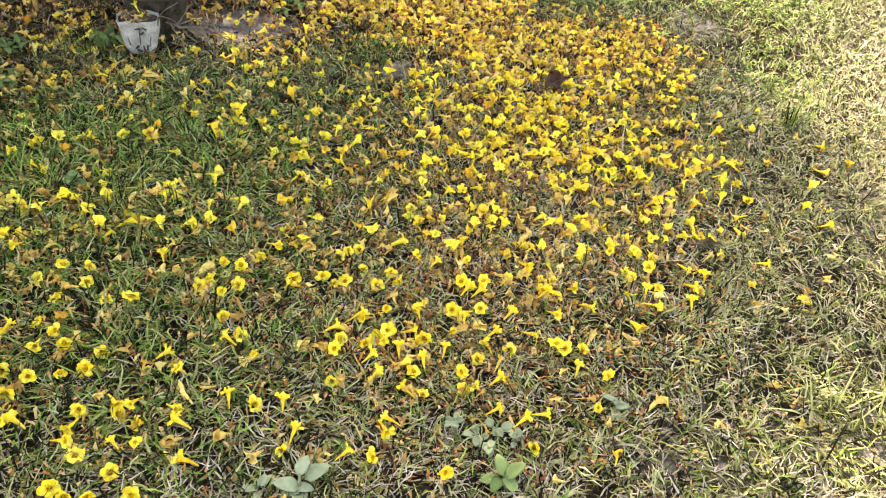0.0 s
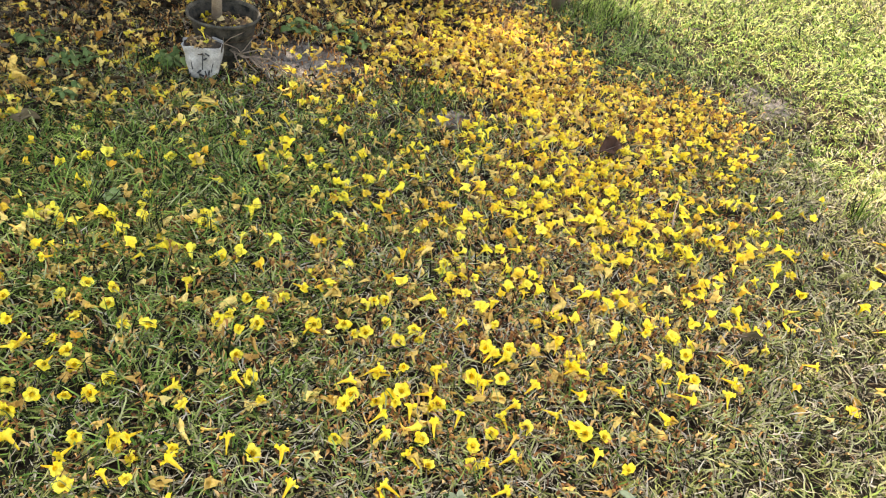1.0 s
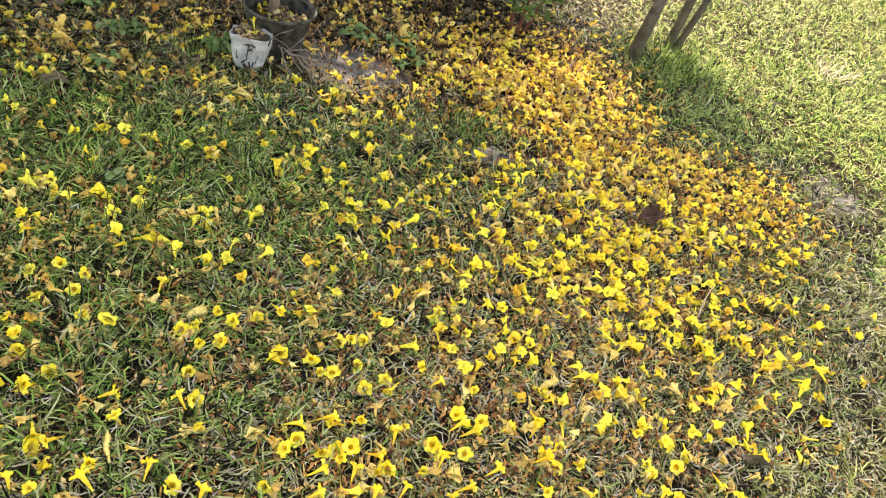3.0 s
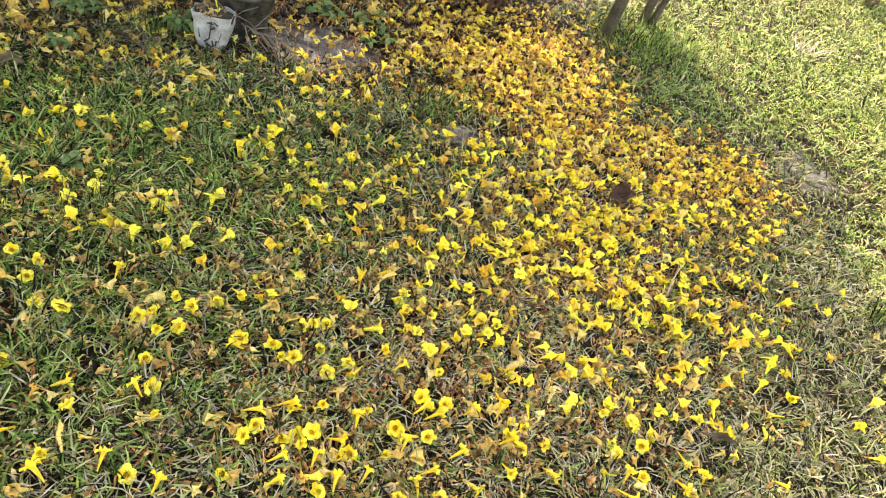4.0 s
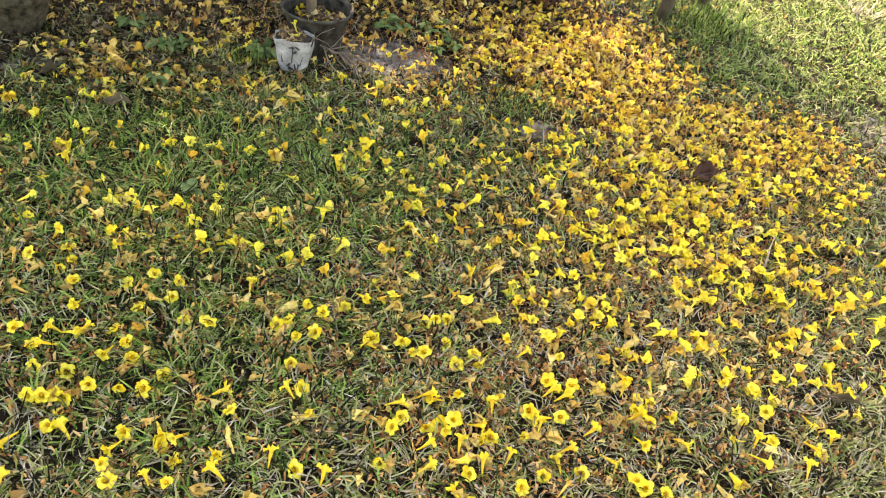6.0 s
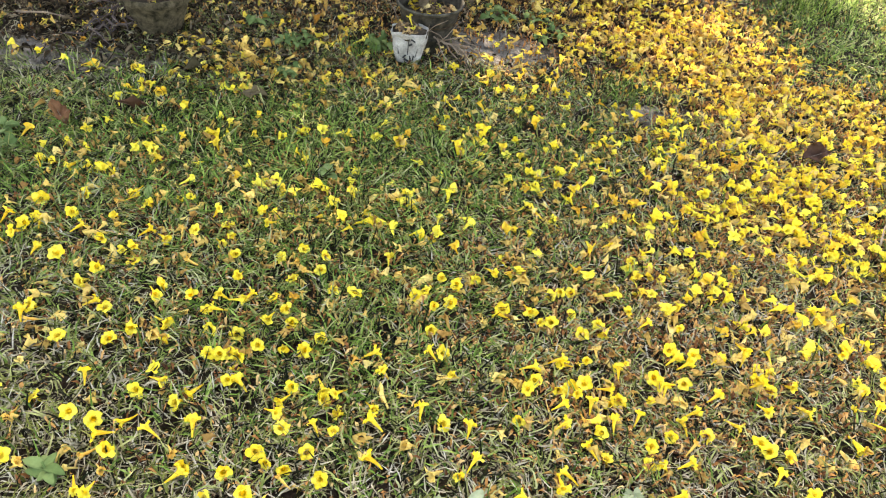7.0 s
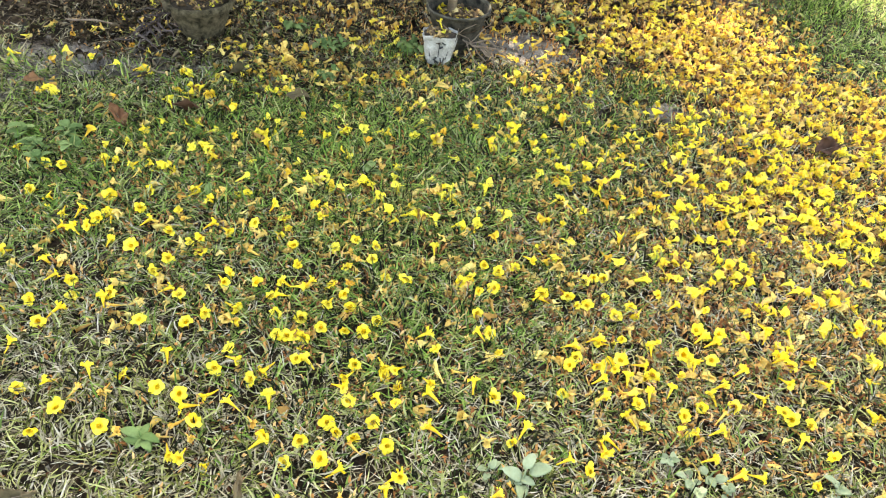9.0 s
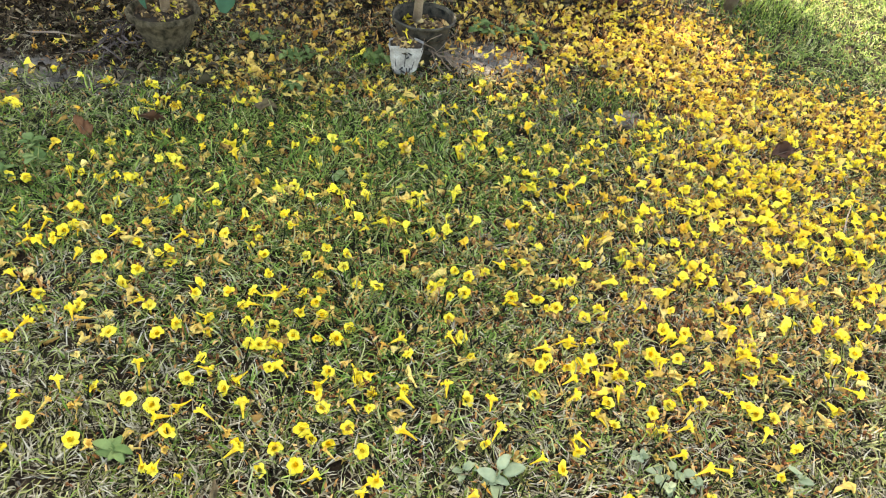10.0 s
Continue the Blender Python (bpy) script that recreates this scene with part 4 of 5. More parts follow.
def carpet(x, y):
    """How thickly flowers lie beyond the ones laid one by one."""
    c = 0.95 * gauss(x, y, 0.30, 3.55, 0.42, 0.50) + 0.95 * gauss(x, y, 0.78, 2.85, 0.45, 0.55) + 0.8 * gauss(x, y, 1.22, 3.2, 0.26, 0.28) + 0.85 * gauss(x, y, 0.5, 2.2, 0.55, 0.45)
    c += 0.28 * gauss(x, y, -0.15, 3.7, 0.45, 0.4) + 0.45 * gauss(x, y, -0.02, 3.38, 0.28, 0.2) + 0.40 * gauss(x, y, -0.30, 2.98, 0.20, 0.2) + 0.60 * gauss(x, y, -1.25, 3.05, 0.40, 0.4) + 0.12 * gauss(x, y, -0.6, 4.1, 0.8, 0.5) + 0.16 * gauss(x, y, -1.7, 3.5, 0.8, 0.5)
    c += 0.16 * gauss(x, y, 0.0, 2.55, 0.6, 0.35) + 0.12 * gauss(x, y, -1.5, 2.75, 0.4, 0.25) + 0.10 * gauss(x, y, -1.0, 1.5, 0.9, 0.5) + 0.12 * gauss(x, y, -1.2, 1.9, 0.9, 0.3) + 0.10 * gauss(x, y, 0.3, 1.6, 0.5, 0.4)
    c *= 1 - 0.75 * gauss(x, y, 0.98, 3.85, 0.28, 0.3) - 0.85 * gauss(x, y, -0.54, 3.20, 0.26, 0.15) - 0.75 * gauss(x, y, 0.03, 3.0, 0.24, 0.18)
    c *= 1 - 0.85 / (1 + np.exp((x + 0.75) * 9)) / (1 + np.exp(-(y - 2.35) * 9))
    edge = 1 / (1 + np.exp(((x - 1.5) + 0.55 * np.maximum(y - 3.3, 0)) * 12))
    return c * edge * (1 - 0.55 / (1 + np.exp(-(y - 3.0) * 6)) / (1 + np.exp((x + 0.2) * 6)))


fx, fy = sample(40000, -3.0, 1.9, 0.6, 5.0, lambda x, y: carpet(x, y) * gathered(x, y) * 0.5 * (np.where(y > 3.0, 1.3, np.where(y > 2.2, 0.50, np.where(y > 1.75, 0.22, 0.05))) + 0.30 * gauss(x, y, 0.85, 2.7, 0.5, 0.5)))
laid = np.array(STREWN)
nf = strewn_from = len(fx)
lying = RNG.random(nf) < 0.68
fz, ft = np.where(lying, 0.014, 0.0) + RNG.uniform(0, 0.012, nf), np.where(lying, RNG.uniform(1.2, 1.75, nf), RNG.uniform(0.1, 0.9, nf))
fx, fy, fz, ft = np.r_[fx, laid[:, 0]], np.r_[fy, laid[:, 1]], np.r_[fz, laid[:, 3]], np.r_[ft, laid[:, 2]]
nf = len(fx)
old = (fy > 3.0) | (fy > 2.4) & (fx < -0.7)
size = np.where(np.arange(nf) >= strewn_from, RNG.uniform(0.74, 1.04, nf), RNG.uniform(0.58, 0.88, nf)) * np.where(old, 0.69, np.where(fy > 2.35, 0.88, 1.0))
strew("flower_carpet", "thick carpet of fallen yellow trumpet flowers on grass", "fallen flowers", PETAL_FAR, simple_flower(), fx[~old], fy[~old], fz[~old], ft[~old], size[~old], 0.14)
strew("old_flower_carpet", "thick carpet of older yellow and orange trumpet flowers on soil", "fallen flowers", PETAL_OLD, simple_flower(), fx[old], fy[old], fz[old], ft[old], size[old], 0.2, 0.003)


def shred():
    """A curled scrap of a withered flower."""
    verts, tris = [], []
    for i, w in enumerate((0.003, 0.006, 0.0075, 0.004)):
        s = i / 3
        verts += [(-w, 0.026 * (s - 0.5), 0.006 * math.sin(3 * s)), (0, 0.026 * (s - 0.5), 0.006 * math.sin(3 * s) - 0.003), (w, 0.026 * (s - 0.5), 0.006 * math.sin(3 * s) + 0.001)]
    for i in range(3):
        for j in range(2):
            a = 3 * i + j
            tris += [(a, a + 1, a + 4), (a, a + 4, a + 3)]
    return np.array(verts), np.array(tris)


def withered(x, y):
    return 0.9 * carpet(x, y) + 0.22 * gauss(x, y, -0.6, 3.7, 1.2, 0.6) + 0.006 + 0.40 * gauss(x, y, 0.30, 1.6, 0.55, 0.5) + 0.22 * gauss(x, y, -0.8, 1.9, 0.9, 0.6) + 0.25 * gauss(x, y, -1.4, 3.2, 0.9, 0.5) + 0.15 * gauss(x, y, -0.6, 1.6, 1.1, 0.6)


wx, wy = sample(190000, -3.0, 1.9, 0.5, 5.2, lambda x, y: withered(x, y) * gathered(x + 0.02, y) * np.clip(1 - 0.8 * bare_at(x, y), 0.2, 1))
near_by = np.repeat(np.array(LAID), 4, 0)
wx, wy = np.r_[wx, near_by[:, 0] + RNG.normal(0, 0.035, len(near_by))], np.r_[wy, near_by[:, 1] + RNG.normal(0, 0.035, len(near_by))]
nw = len(wx)
wv, wt = blade_arrays(wx, wy, RNG.uniform(0.010, 0.028, nw), RNG.uniform(0.003, 0.009, nw), RNG.uniform(0.8, 1.6, nw), RNG.uniform(0.2, 2.0, nw), 0.0, 2)
wv[:, 2] += np.repeat(RNG.uniform(0.002, 0.014, nw), 5)
tagged(new("withered_petals", raw_mesh("withered_petals", wv, wt, WILTED)), "withered orange and brown petals strewn in the grass", "petals", kind="stuff")

ox, oy = sample(26000, -3.0, 1.9, 0.6, 5.0, lambda x, y: np.clip(1 - 1.3 * bare_at(x, y), 0.1, 1) * (0.26 * carpet(x, y) + 0.24 * gauss(x, y, -0.9, 3.6, 1.1, 0.6) + 0.22 * gauss(x, y, -2.1, 3.15, 0.8, 0.45) + 0.3 * gauss(x, y, 0.3, 3.7, 0.4, 0.5) + 0.10 * gauss(x, y, -0.6, 2.2, 1.1, 0.6) + 2.5 * gauss(x, y, -1.42, 2.60, 0.24, 0.10) + 0.14 * gauss(x, y, 0.4, 1.7, 0.6, 0.5) + 0.15 * gauss(x, y, -0.9, 1.5, 0.9, 0.4) + 0.15 * gauss(x, y, -0.95, 1.85, 0.8, 0.2)))
beside = np.array(LAID)
beside = beside[(RNG.random(len(beside)) < 0.5) & (beside[:, 1] > 1.2)]
ox, oy = np.r_[ox, beside[:, 0] + RNG.normal(0, 0.03, len(beside))], np.r_[oy, beside[:, 1] + RNG.normal(0, 0.03, len(beside))]
no = len(ox)
strew("wilted_flowers", "wilted trumpet flowers, tan and dull orange, lying in the grass", "fallen flowers", FADED, simple_flower(2), ox, oy, RNG.uniform(0.006, 0.018, no), RNG.uniform(0.9, 1.9, no), RNG.uniform(0.46, 0.78, no), 0.30, 0.0045)


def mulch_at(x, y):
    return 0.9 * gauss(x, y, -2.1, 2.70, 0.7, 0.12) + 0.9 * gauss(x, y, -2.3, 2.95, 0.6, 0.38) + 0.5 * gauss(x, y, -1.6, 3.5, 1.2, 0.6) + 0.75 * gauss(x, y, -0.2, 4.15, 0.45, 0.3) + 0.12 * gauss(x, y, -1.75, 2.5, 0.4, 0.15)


narrow_shred = (shred()[0] * np.array([0.5, 1.0, 1.6]), shred()[1])
mx, my = sample(34000, -3.8, 0.6, 2.2, 5.2, lambda x, y: mulch_at(x, y) * (1 - gauss(x, y, -0.55, 3.15, 0.4, 0.3)))
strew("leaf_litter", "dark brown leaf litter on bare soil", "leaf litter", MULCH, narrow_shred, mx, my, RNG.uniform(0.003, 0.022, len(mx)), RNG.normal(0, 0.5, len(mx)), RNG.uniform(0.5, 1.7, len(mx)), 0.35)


def debris_at(x, y):
    return 1.6 * gauss(x, y, -2.05, 2.77, 0.10, 0.14) + 0.95 * gauss(x, y, -2.3, 2.95, 0.65, 0.42) + 0.8 * gauss(x, y, -2.0, 2.68, 0.6, 0.11) + 0.4 * gauss(x, y, -1.6, 3.5, 1.3, 0.6) + 0.06 * gauss(x, y, -0.6, 3.3, 0.3, 0.2)


dx0, dy0 = sample(34000, -3.8, 0.2, 2.2, 5.0, lambda x, y: debris_at(x, y) * (1 - gauss(x, y, -0.55, 3.15, 0.4, 0.3)))
nd = len(dx0)
dv, dt = blade_arrays(dx0, dy0, RNG.uniform(0.04, 0.16, nd), RNG.uniform(0.003, 0.009, nd), RNG.uniform(1.2, 1.55, nd), RNG.uniform(0, 0.4, nd))
tagged(new("dry_debris", raw_mesh("dry_debris", dv, dt, MULCH)), "dark dry stalks and leaf scraps heaped on bare soil", "debris", kind="stuff")


def clod():
    """A lumpy crumb of soil."""
    verts = np.array([(1, 0, 0), (0, 1, 0), (-1, 0, 0), (0, -1, 0), (0, 0, 0.8), (0, 0, -0.8)]) * 0.010
    tris = np.array([(0, 1, 4), (1, 2, 4), (2, 3, 4), (3, 0, 4), (1, 0, 5), (2, 1, 5), (3, 2, 5), (0, 3, 5)])
    return verts, tris


cx0, cy0 = sample(150000, -3.4, 2.2, 0.4, 4.2, lambda x, y: bare_at(x, y) * np.where((x > 1.9) | (x > 0.4) & (y < 2.4), 0.4, 1.0))
strew("soil_clods", "grey crumbs and clods of bare soil", "soil", DRY_SOIL, clod(), cx0, cy0, RNG.uniform(-0.003, 0.004, len(cx0)), RNG.uniform(0, 3, len(cx0)), np.clip(RNG.lognormal(-1.05, 0.55, len(cx0)), 0.10, 1.3), 0.35)

# ---------------------------------------------------------------- dead leaves, twigs, weeds


def dead_leaf(x, y, length, width, turn, bend, label, mat=DEAD_LEAF):
    """A dry leaf folded along its midrib, its edges curled and torn."""
    length, width = 1.18 * length, 1.18 * width
    bm = leaf_sheet(length, width, bend * 1.3, 0.9, 0.004, 14, 8, 1.25)
    for v in bm.verts:
        u = v.co.x / (0.5 * width)
        v.co += noise.noise_vector(v.co * 40 + Vector((x * 9, y * 9, 0))) * 0.014
        v.co.z += 0.012 * u * u * math.sin(55 * v.co.y + 2 * u) + 0.010 * noise.noise(v.co * 110)
    ob = part("dead_leaf", bm, mat)
    rib = [(0, length * s, length * s * math.sin(1.3 * bend * s) + 0.003) for s in (0.02, 0.3, 0.6, 0.95)]
    part("midrib", tube(rib, [0.0016, 0.0013, 0.0010, 0.0005], 5), ROOT, ob, "pale dry midrib")
    ob.matrix_world = pose(x, y, float(ground_z(x, y)) + 0.032, random.uniform(-8, 8), random.uniform(10, 24), turn)
    return tagged(ob, label, "leaf", "dead leaves on the lawn")


dead_leaf(0.715, 2.785, 0.085, 0.055, -60, 0.3, "large dark brown curled dead leaf among yellow flowers")
dead_leaf(-1.785, 1.985, 0.085, 0.055, 60, 0.35, "reddish brown curled dead leaf on grass", RUSSET_LEAF)
dead_leaf(-1.59, 2.18, 0.09, 0.050, 150, 0.35, "brown curled dead leaf on grass")
dead_leaf(-0.73, 0.76, 0.070, 0.020, 20, 0.02, "long dull brown dead leaf in dry grass", OLIVE_LEAF)
dead_leaf(-1.25, 0.60, 0.11, 0.03, -60, 0.02, "long olive brown dead leaf on bare soil", OLIVE_LEAF)
dead_leaf(-1.33, 2.37, 0.085, 0.03, -80, 0.1, "flat dark dead leaf by bare soil", OLIVE_LEAF)
dead_leaf(-2.28, 2.09, 0.07, 0.03, -70, 0.2, "tan dead leaf on bare soil", RUSSET_LEAF)
dead_leaf(-1.60, 2.43, 0.075, 0.04, -60, 0.15, "olive brown dead leaf on bare soil", OLIVE_LEAF)
dead_leaf(1.00, 1.85, 0.085, 0.016, -95, 0.05, "narrow dark dead leaf in dry grass", OLIVE_LEAF)


def twig(points, radius, mat, label):
    ob = part("twig", tube(points, [radius * (1 - 0.6 * i / (len(points) - 1)) for i in range(len(points))], 6), mat)
    return tagged(ob, label, "twig", "twigs on the ground")


twig([(-2.46, 2.60, 0.02), (-2.33, 2.625, 0.034), (-2.22, 2.635, 0.028)], 0.0055, ROOT, "thin bare twig on leaf litter")
twig([(0.93, 2.37, 0.02), (0.95, 2.45, 0.035), (0.98, 2.53, 0.04)], 0.004, TWIG, "pale straight twig among flowers")
for k in range(11):
    at, way = Vector((-0.775 + 0.012 * k, 2.99 + 0.006 * k, 0.10 - 0.006 * k)), random.uniform(-1.2, 0.3)
    pts = [at.copy()]
    for _ in range(random.randint(4, 7)):
        way += random.uniform(-0.75, 0.75)
        at = at + Vector((math.cos(way) * 0.036, math.sin(way) * 0.030, random.uniform(-0.035, 0.016)))
        at.z = max(at.z, 0.014)
        pts.append(at.copy())
    twig(pts, random.uniform(0.0022, 0.0038), ROOT, "dry curling root beside a pot")
for k in range(6):
    a0 = -2.4 + 0.36 * k
    pts = [(-0.836 + (0.118 + 0.012 * s) * math.cos(a0 + 0.35 * s * math.sin(k * 2.1)), 3.125 + (0.118 + 0.012 * s) * math.sin(a0 + 0.35 * s * math.sin(k * 2.1)), 0.06 + 0.028 * s + 0.012 * math.sin(k + s * 2)) for s in range(5)]
    twig(pts, 0.0024, ROOT, "pale dry root clinging to a plastic pot")
for k in range(34):
    at, way = Vector((random.gauss(-2.06, 0.045), random.gauss(2.70, 0.08), random.uniform(0.02, 0.085))), random.uniform(-2.6, -0.2)
    pts = [at.copy()]
    for _ in range(random.randint(3, 5)):
        way += random.uniform(-0.6, 0.6)
        at = at + Vector((math.cos(way) * 0.028, math.sin(way) * 0.028, random.uniform(-0.024, 0.010)))
        at.z = max(at.z, 0.010)
        pts.append(at.copy())
    twig(pts, random.uniform(0.0025, 0.0045), HEAP, "dark dry root in a heap beside a pot")
twig([(1.42, 5.5, 0.01), (1.40, 5.45, 0.10), (1.33, 5.42, 0.16), (1.24, 5.44, 0.17)], 0.008, TWIG, "pale bent dry stem beside a tree")


def weed(x, y, leaves, length, width, mat, label, rise=0.5):
    root = tagged(new("weed"), label, "plant", "weeds in the lawn")
    root.matrix_world = pose(x, y, float(ground_z(x, y)))
    for i in range(leaves):
        s = random.uniform(0.7, 1.15)
        lf = part("leaf", leaf_sheet(length * s, width * s, -0.5 * rise, 0.25, 0.001, 6, 4, 0.8), mat, root)
        lf.matrix_basis = pose(random.uniform(-0.01, 0.01), random.uniform(-0.01, 0.01), 0.012 + 0.05 * rise * random.random(), random.uniform(15, 45) * rise + 8, random.uniform(-12, 12), 360 * i / leaves + random.uniform(-25, 25))
    part("stalk", tube([(0, 0, -0.01), (0, 0, 0.02 + 0.05 * rise)], [0.004, 0.002], 5), mat, root)
    return root


weed(-0.13, 1.03, 6, 0.052, 0.030, SILVER_WEED, "silvery green broad leaved weed in dry grass", 0.9)
weed(-0.215, 1.035, 4, 0.034, 0.024, SILVER_WEED, "small silvery green weed in dry grass")
for dx, dy in ((0, 0), (0.05, 0.02), (-0.05, 0.03), (0.02, -0.04), (0.09, -0.01)):
    weed(0.26 + dx, 1.165 + dy, 5, 0.028, 0.020, SILVER_WEED, "low weed with small round silvery leaves")
weed(0.62, 1.25, 4, 0.035, 0.022, SILVER_WEED, "low weed with small round silvery leaves")
weed(0.31, 1.06, 5, 0.055, 0.032, WEED, "green broad leaved weed in dry grass")
weed(-1.01, 0.85, 9, 0.046, 0.022, WEED, "dull green broad leaved weed rosette in grass", 0.8)
for dx, dy in ((0, 0), (0.10, 0.03), (-0.08, 0.05), (0.04, 0.10), (0.06, -0.06)):
    weed(-1.985 + 1.2 * dx, 1.765 + 1.2 * dy, 9, 0.046, 0.032, WEED, "leafy green broad leaved weed in grass", 0.7)


def herb(x, y, stems, spread, length, label):
    """A low clump of leafy stems."""
    root = tagged(new("weed"), label, "plant", "weeds in the lawn")
    root.matrix_world = pose(x, y, float(ground_z(x, y)))
    for i in range(stems):
        a, r = 2 * math.pi * i / stems + random.uniform(-0.5, 0.5), spread * random.uniform(0.3, 1.0)
        tip = Vector((math.cos(a) * r, math.sin(a) * r, random.uniform(0.02, 0.06)))
        part("stalk", tube([(0.2 * tip.x, 0.2 * tip.y, -0.01), (0.7 * tip.x, 0.7 * tip.y, 0.6 * tip.z), tip], [0.003, 0.002, 0.0012], 5), WEED, root)
        for k in range(5):
            s = random.uniform(0.7, 1.2)
            lf = part("leaf", leaf_sheet(length * s, length * 0.55 * s, -0.6, 0.3, 0.001, 4, 2, 0.8), WEED, root)
            lf.matrix_basis = Matrix.Translation(tip * (0.55 + 0.11 * k)) @ pose(0, 0, 0, random.uniform(0, 40), random.uniform(-20, 20), 137 * k + random.uniform(-30, 30))
    return root


herb(-1.33, 2.85, 6, 0.10, 0.042, "green leafy weed on littered soil")
herb(-1.52, 2.95, 4, 0.08, 0.040, "green leafy weed on littered soil")
herb(-1.25, 2.60, 4, 0.07, 0.038, "green leafy weed on littered soil")
herb(-1.01, 2.985, 9, 0.08, 0.042, "dark green leafy weed beside a white bag")
herb(-0.59, 3.47, 5, 0.08, 0.045, "grey green broad leaved weed among flowers")
herb(-0.35, 3.40, 4, 0.08, 0.045, "grey green broad leaved weed among flowers")
herb(-0.42, 3.55, 5, 0.08, 0.042, "grey green broad leaved weed among flowers")
weed(-0.86, 2.05, 4, 0.045, 0.03, WEED, "round leaved green weed in grass", 0.4)
weed(-1.30, 1.72, 2, 0.045, 0.022, WEED, "green upright leaf in grass", 1.0)

scrap = part("blue_scrap", leaf_sheet(0.07, 0.05, 0.6, 0.6, 0.006), BLUE)
scrap.matrix_world = pose(3.0, 6.2, 0.03, 30, 10, 40)
tagged(scrap, "small crumpled dark blue scrap on sunlit grass", "litter")

# ---------------------------------------------------------------- pots


POTTED = []


def big_leaf(parent, base, turn, rise, length, width):
    """A broad leaf on its stalk."""
    lf = part("leaf", leaf_sheet(length, width, -0.9, 0.2, 0.003, 10, 6, 0.5), BIG_LEAF, parent)
    lf.matrix_basis = pose(*base, rise, random.uniform(-10, 10), turn)
    foot = Vector((0, 0.01, base[2] + 0.03 if Vector(base).xy.length > 0.03 else base[2] - 0.01))
    if Vector(base).xy.length > 0.03:
        part("leaf_stalk", tube([foot, foot.lerp(Vector(base), 0.5) + Vector((0, 0, 0.015)), base], [0.004, 0.003, 0.002], 5), WEED, parent)


def plant_pot(name, x, y, profile, lip, body, seg, wobble, soil_z, soil_r, label):
    root = tagged(new(name), label, "plant pot", "plant pots")
    root.matrix_world = pose(x, y, float(ground_z(x, y)) - 0.006)
    for piece, shell in (("pot_body", lathe(profile, seg, wobble)), ("rim", lathe(lip, seg, wobble, 0.0, True))):
        if body is CONCRETE:
            bmesh.ops.subdivide_edges(shell, edges=shell.edges[:], cuts=2, use_grid_fill=True)
            for v in shell.verts:
                if v.co.xy.length > 0.06:
                    v.co += v.co.xy.to_3d().normalized() * (0.009 * noise.noise(v.co * 24) + 0.006 * noise.noise(v.co * 62))
        part(piece, shell, LIT_RIM if piece == "rim" and body is PLASTIC else body, root)
    top = lathe([(0.004, soil_z - 0.02), (soil_r, soil_z - 0.02), (soil_r, soil_z - 0.006), (soil_r * 0.6, soil_z + 0.006), (0.004, soil_z + 0.008)], seg, 0.01)
    part("potting_soil", top, POT_SOIL, root)
    return root


def potted_plant(x, y, z, height, label, leaves, lean):
    root = tagged(new("potted_plant"), label, "plant", "potted plants")
    root.matrix_world = pose(x, y, z)
    part("stem", tube([(0, 0, -0.01), (0.01, 0, height * 0.3), (lean * 0.5, 0.02, height * 0.7), (lean, 0.03, height)], [0.021, 0.019, 0.014, 0.008], 10, None, 0.06), TWIG, root)
    for i in range(leaves):
        s = 0.30 + 0.70 * i / leaves
        big_leaf(root, (lean * s * s, 0.02, height * s), i * 137 + random.uniform(-20, 20), random.uniform(-25, 35), random.uniform(0.13, 0.19), random.uniform(0.07, 0.10))
    return root


plant_pot("plastic_pot", -0.836, 3.125, [(0.004, 0.0), (0.088, 0.0), (0.094, 0.006), (0.102, 0.055), (0.106, 0.058), (0.108, 0.068), (0.105, 0.073), (0.113, 0.115), (0.117, 0.118), (0.119, 0.128), (0.116, 0.133), (0.126, 0.170), (0.131, 0.180), (0.134, 0.189), (0.131, 0.187), (0.124, 0.150), (0.118, 0.122), (0.004, 0.120)], [(0.132, 0.184), (0.139, 0.185), (0.144, 0.189), (0.1455, 0.196), (0.143, 0.201), (0.139, 0.200), (0.134, 0.192)], PLASTIC, 44, 0.006, 0.140, 0.119, "dusty black plastic plant pot with a rolled rim")
plant_pot("concrete_pot", -1.89, 2.755, [(0.004, 0.0), (0.072, 0.0), (0.082, 0.01), (0.102, 0.07), (0.122, 0.13), (0.126, 0.142), (0.127, 0.150), (0.122, 0.152), (0.114, 0.14), (0.004, 0.138)], [(0.130, 0.143), (0.143, 0.148), (0.152, 0.158), (0.152, 0.174), (0.145, 0.182), (0.133, 0.178), (0.124, 0.165)], CONCRETE, 40, 0.02, 0.160, 0.122, "weathered mossy concrete plant pot with a thick rim")
first = potted_plant(-0.872, 3.155, 0.138, 0.82, "young tree with bare stem and broad blue green leaves", 26, 0.06)
second = potted_plant(-1.885, 2.765, 0.155, 0.70, "young plant with broad green leaves in a concrete pot", 26, -0.05)
big_leaf(second, (0.265, -0.06, 0.24), -120, -25, 0.17, 0.11)
big_leaf(second, (-0.04, -0.03, 0.15), 150, -25, 0.13, 0.08)
big_leaf(first, (-0.10, -0.04, 0.235), 114, -20, 0.15, 0.10)
big_leaf(first, (-0.04, -0.03, 0.27), 143, -15, 0.14, 0.10)
big_leaf(first, (-0.20, -0.05, 0.23), 108, -25, 0.15, 0.10)

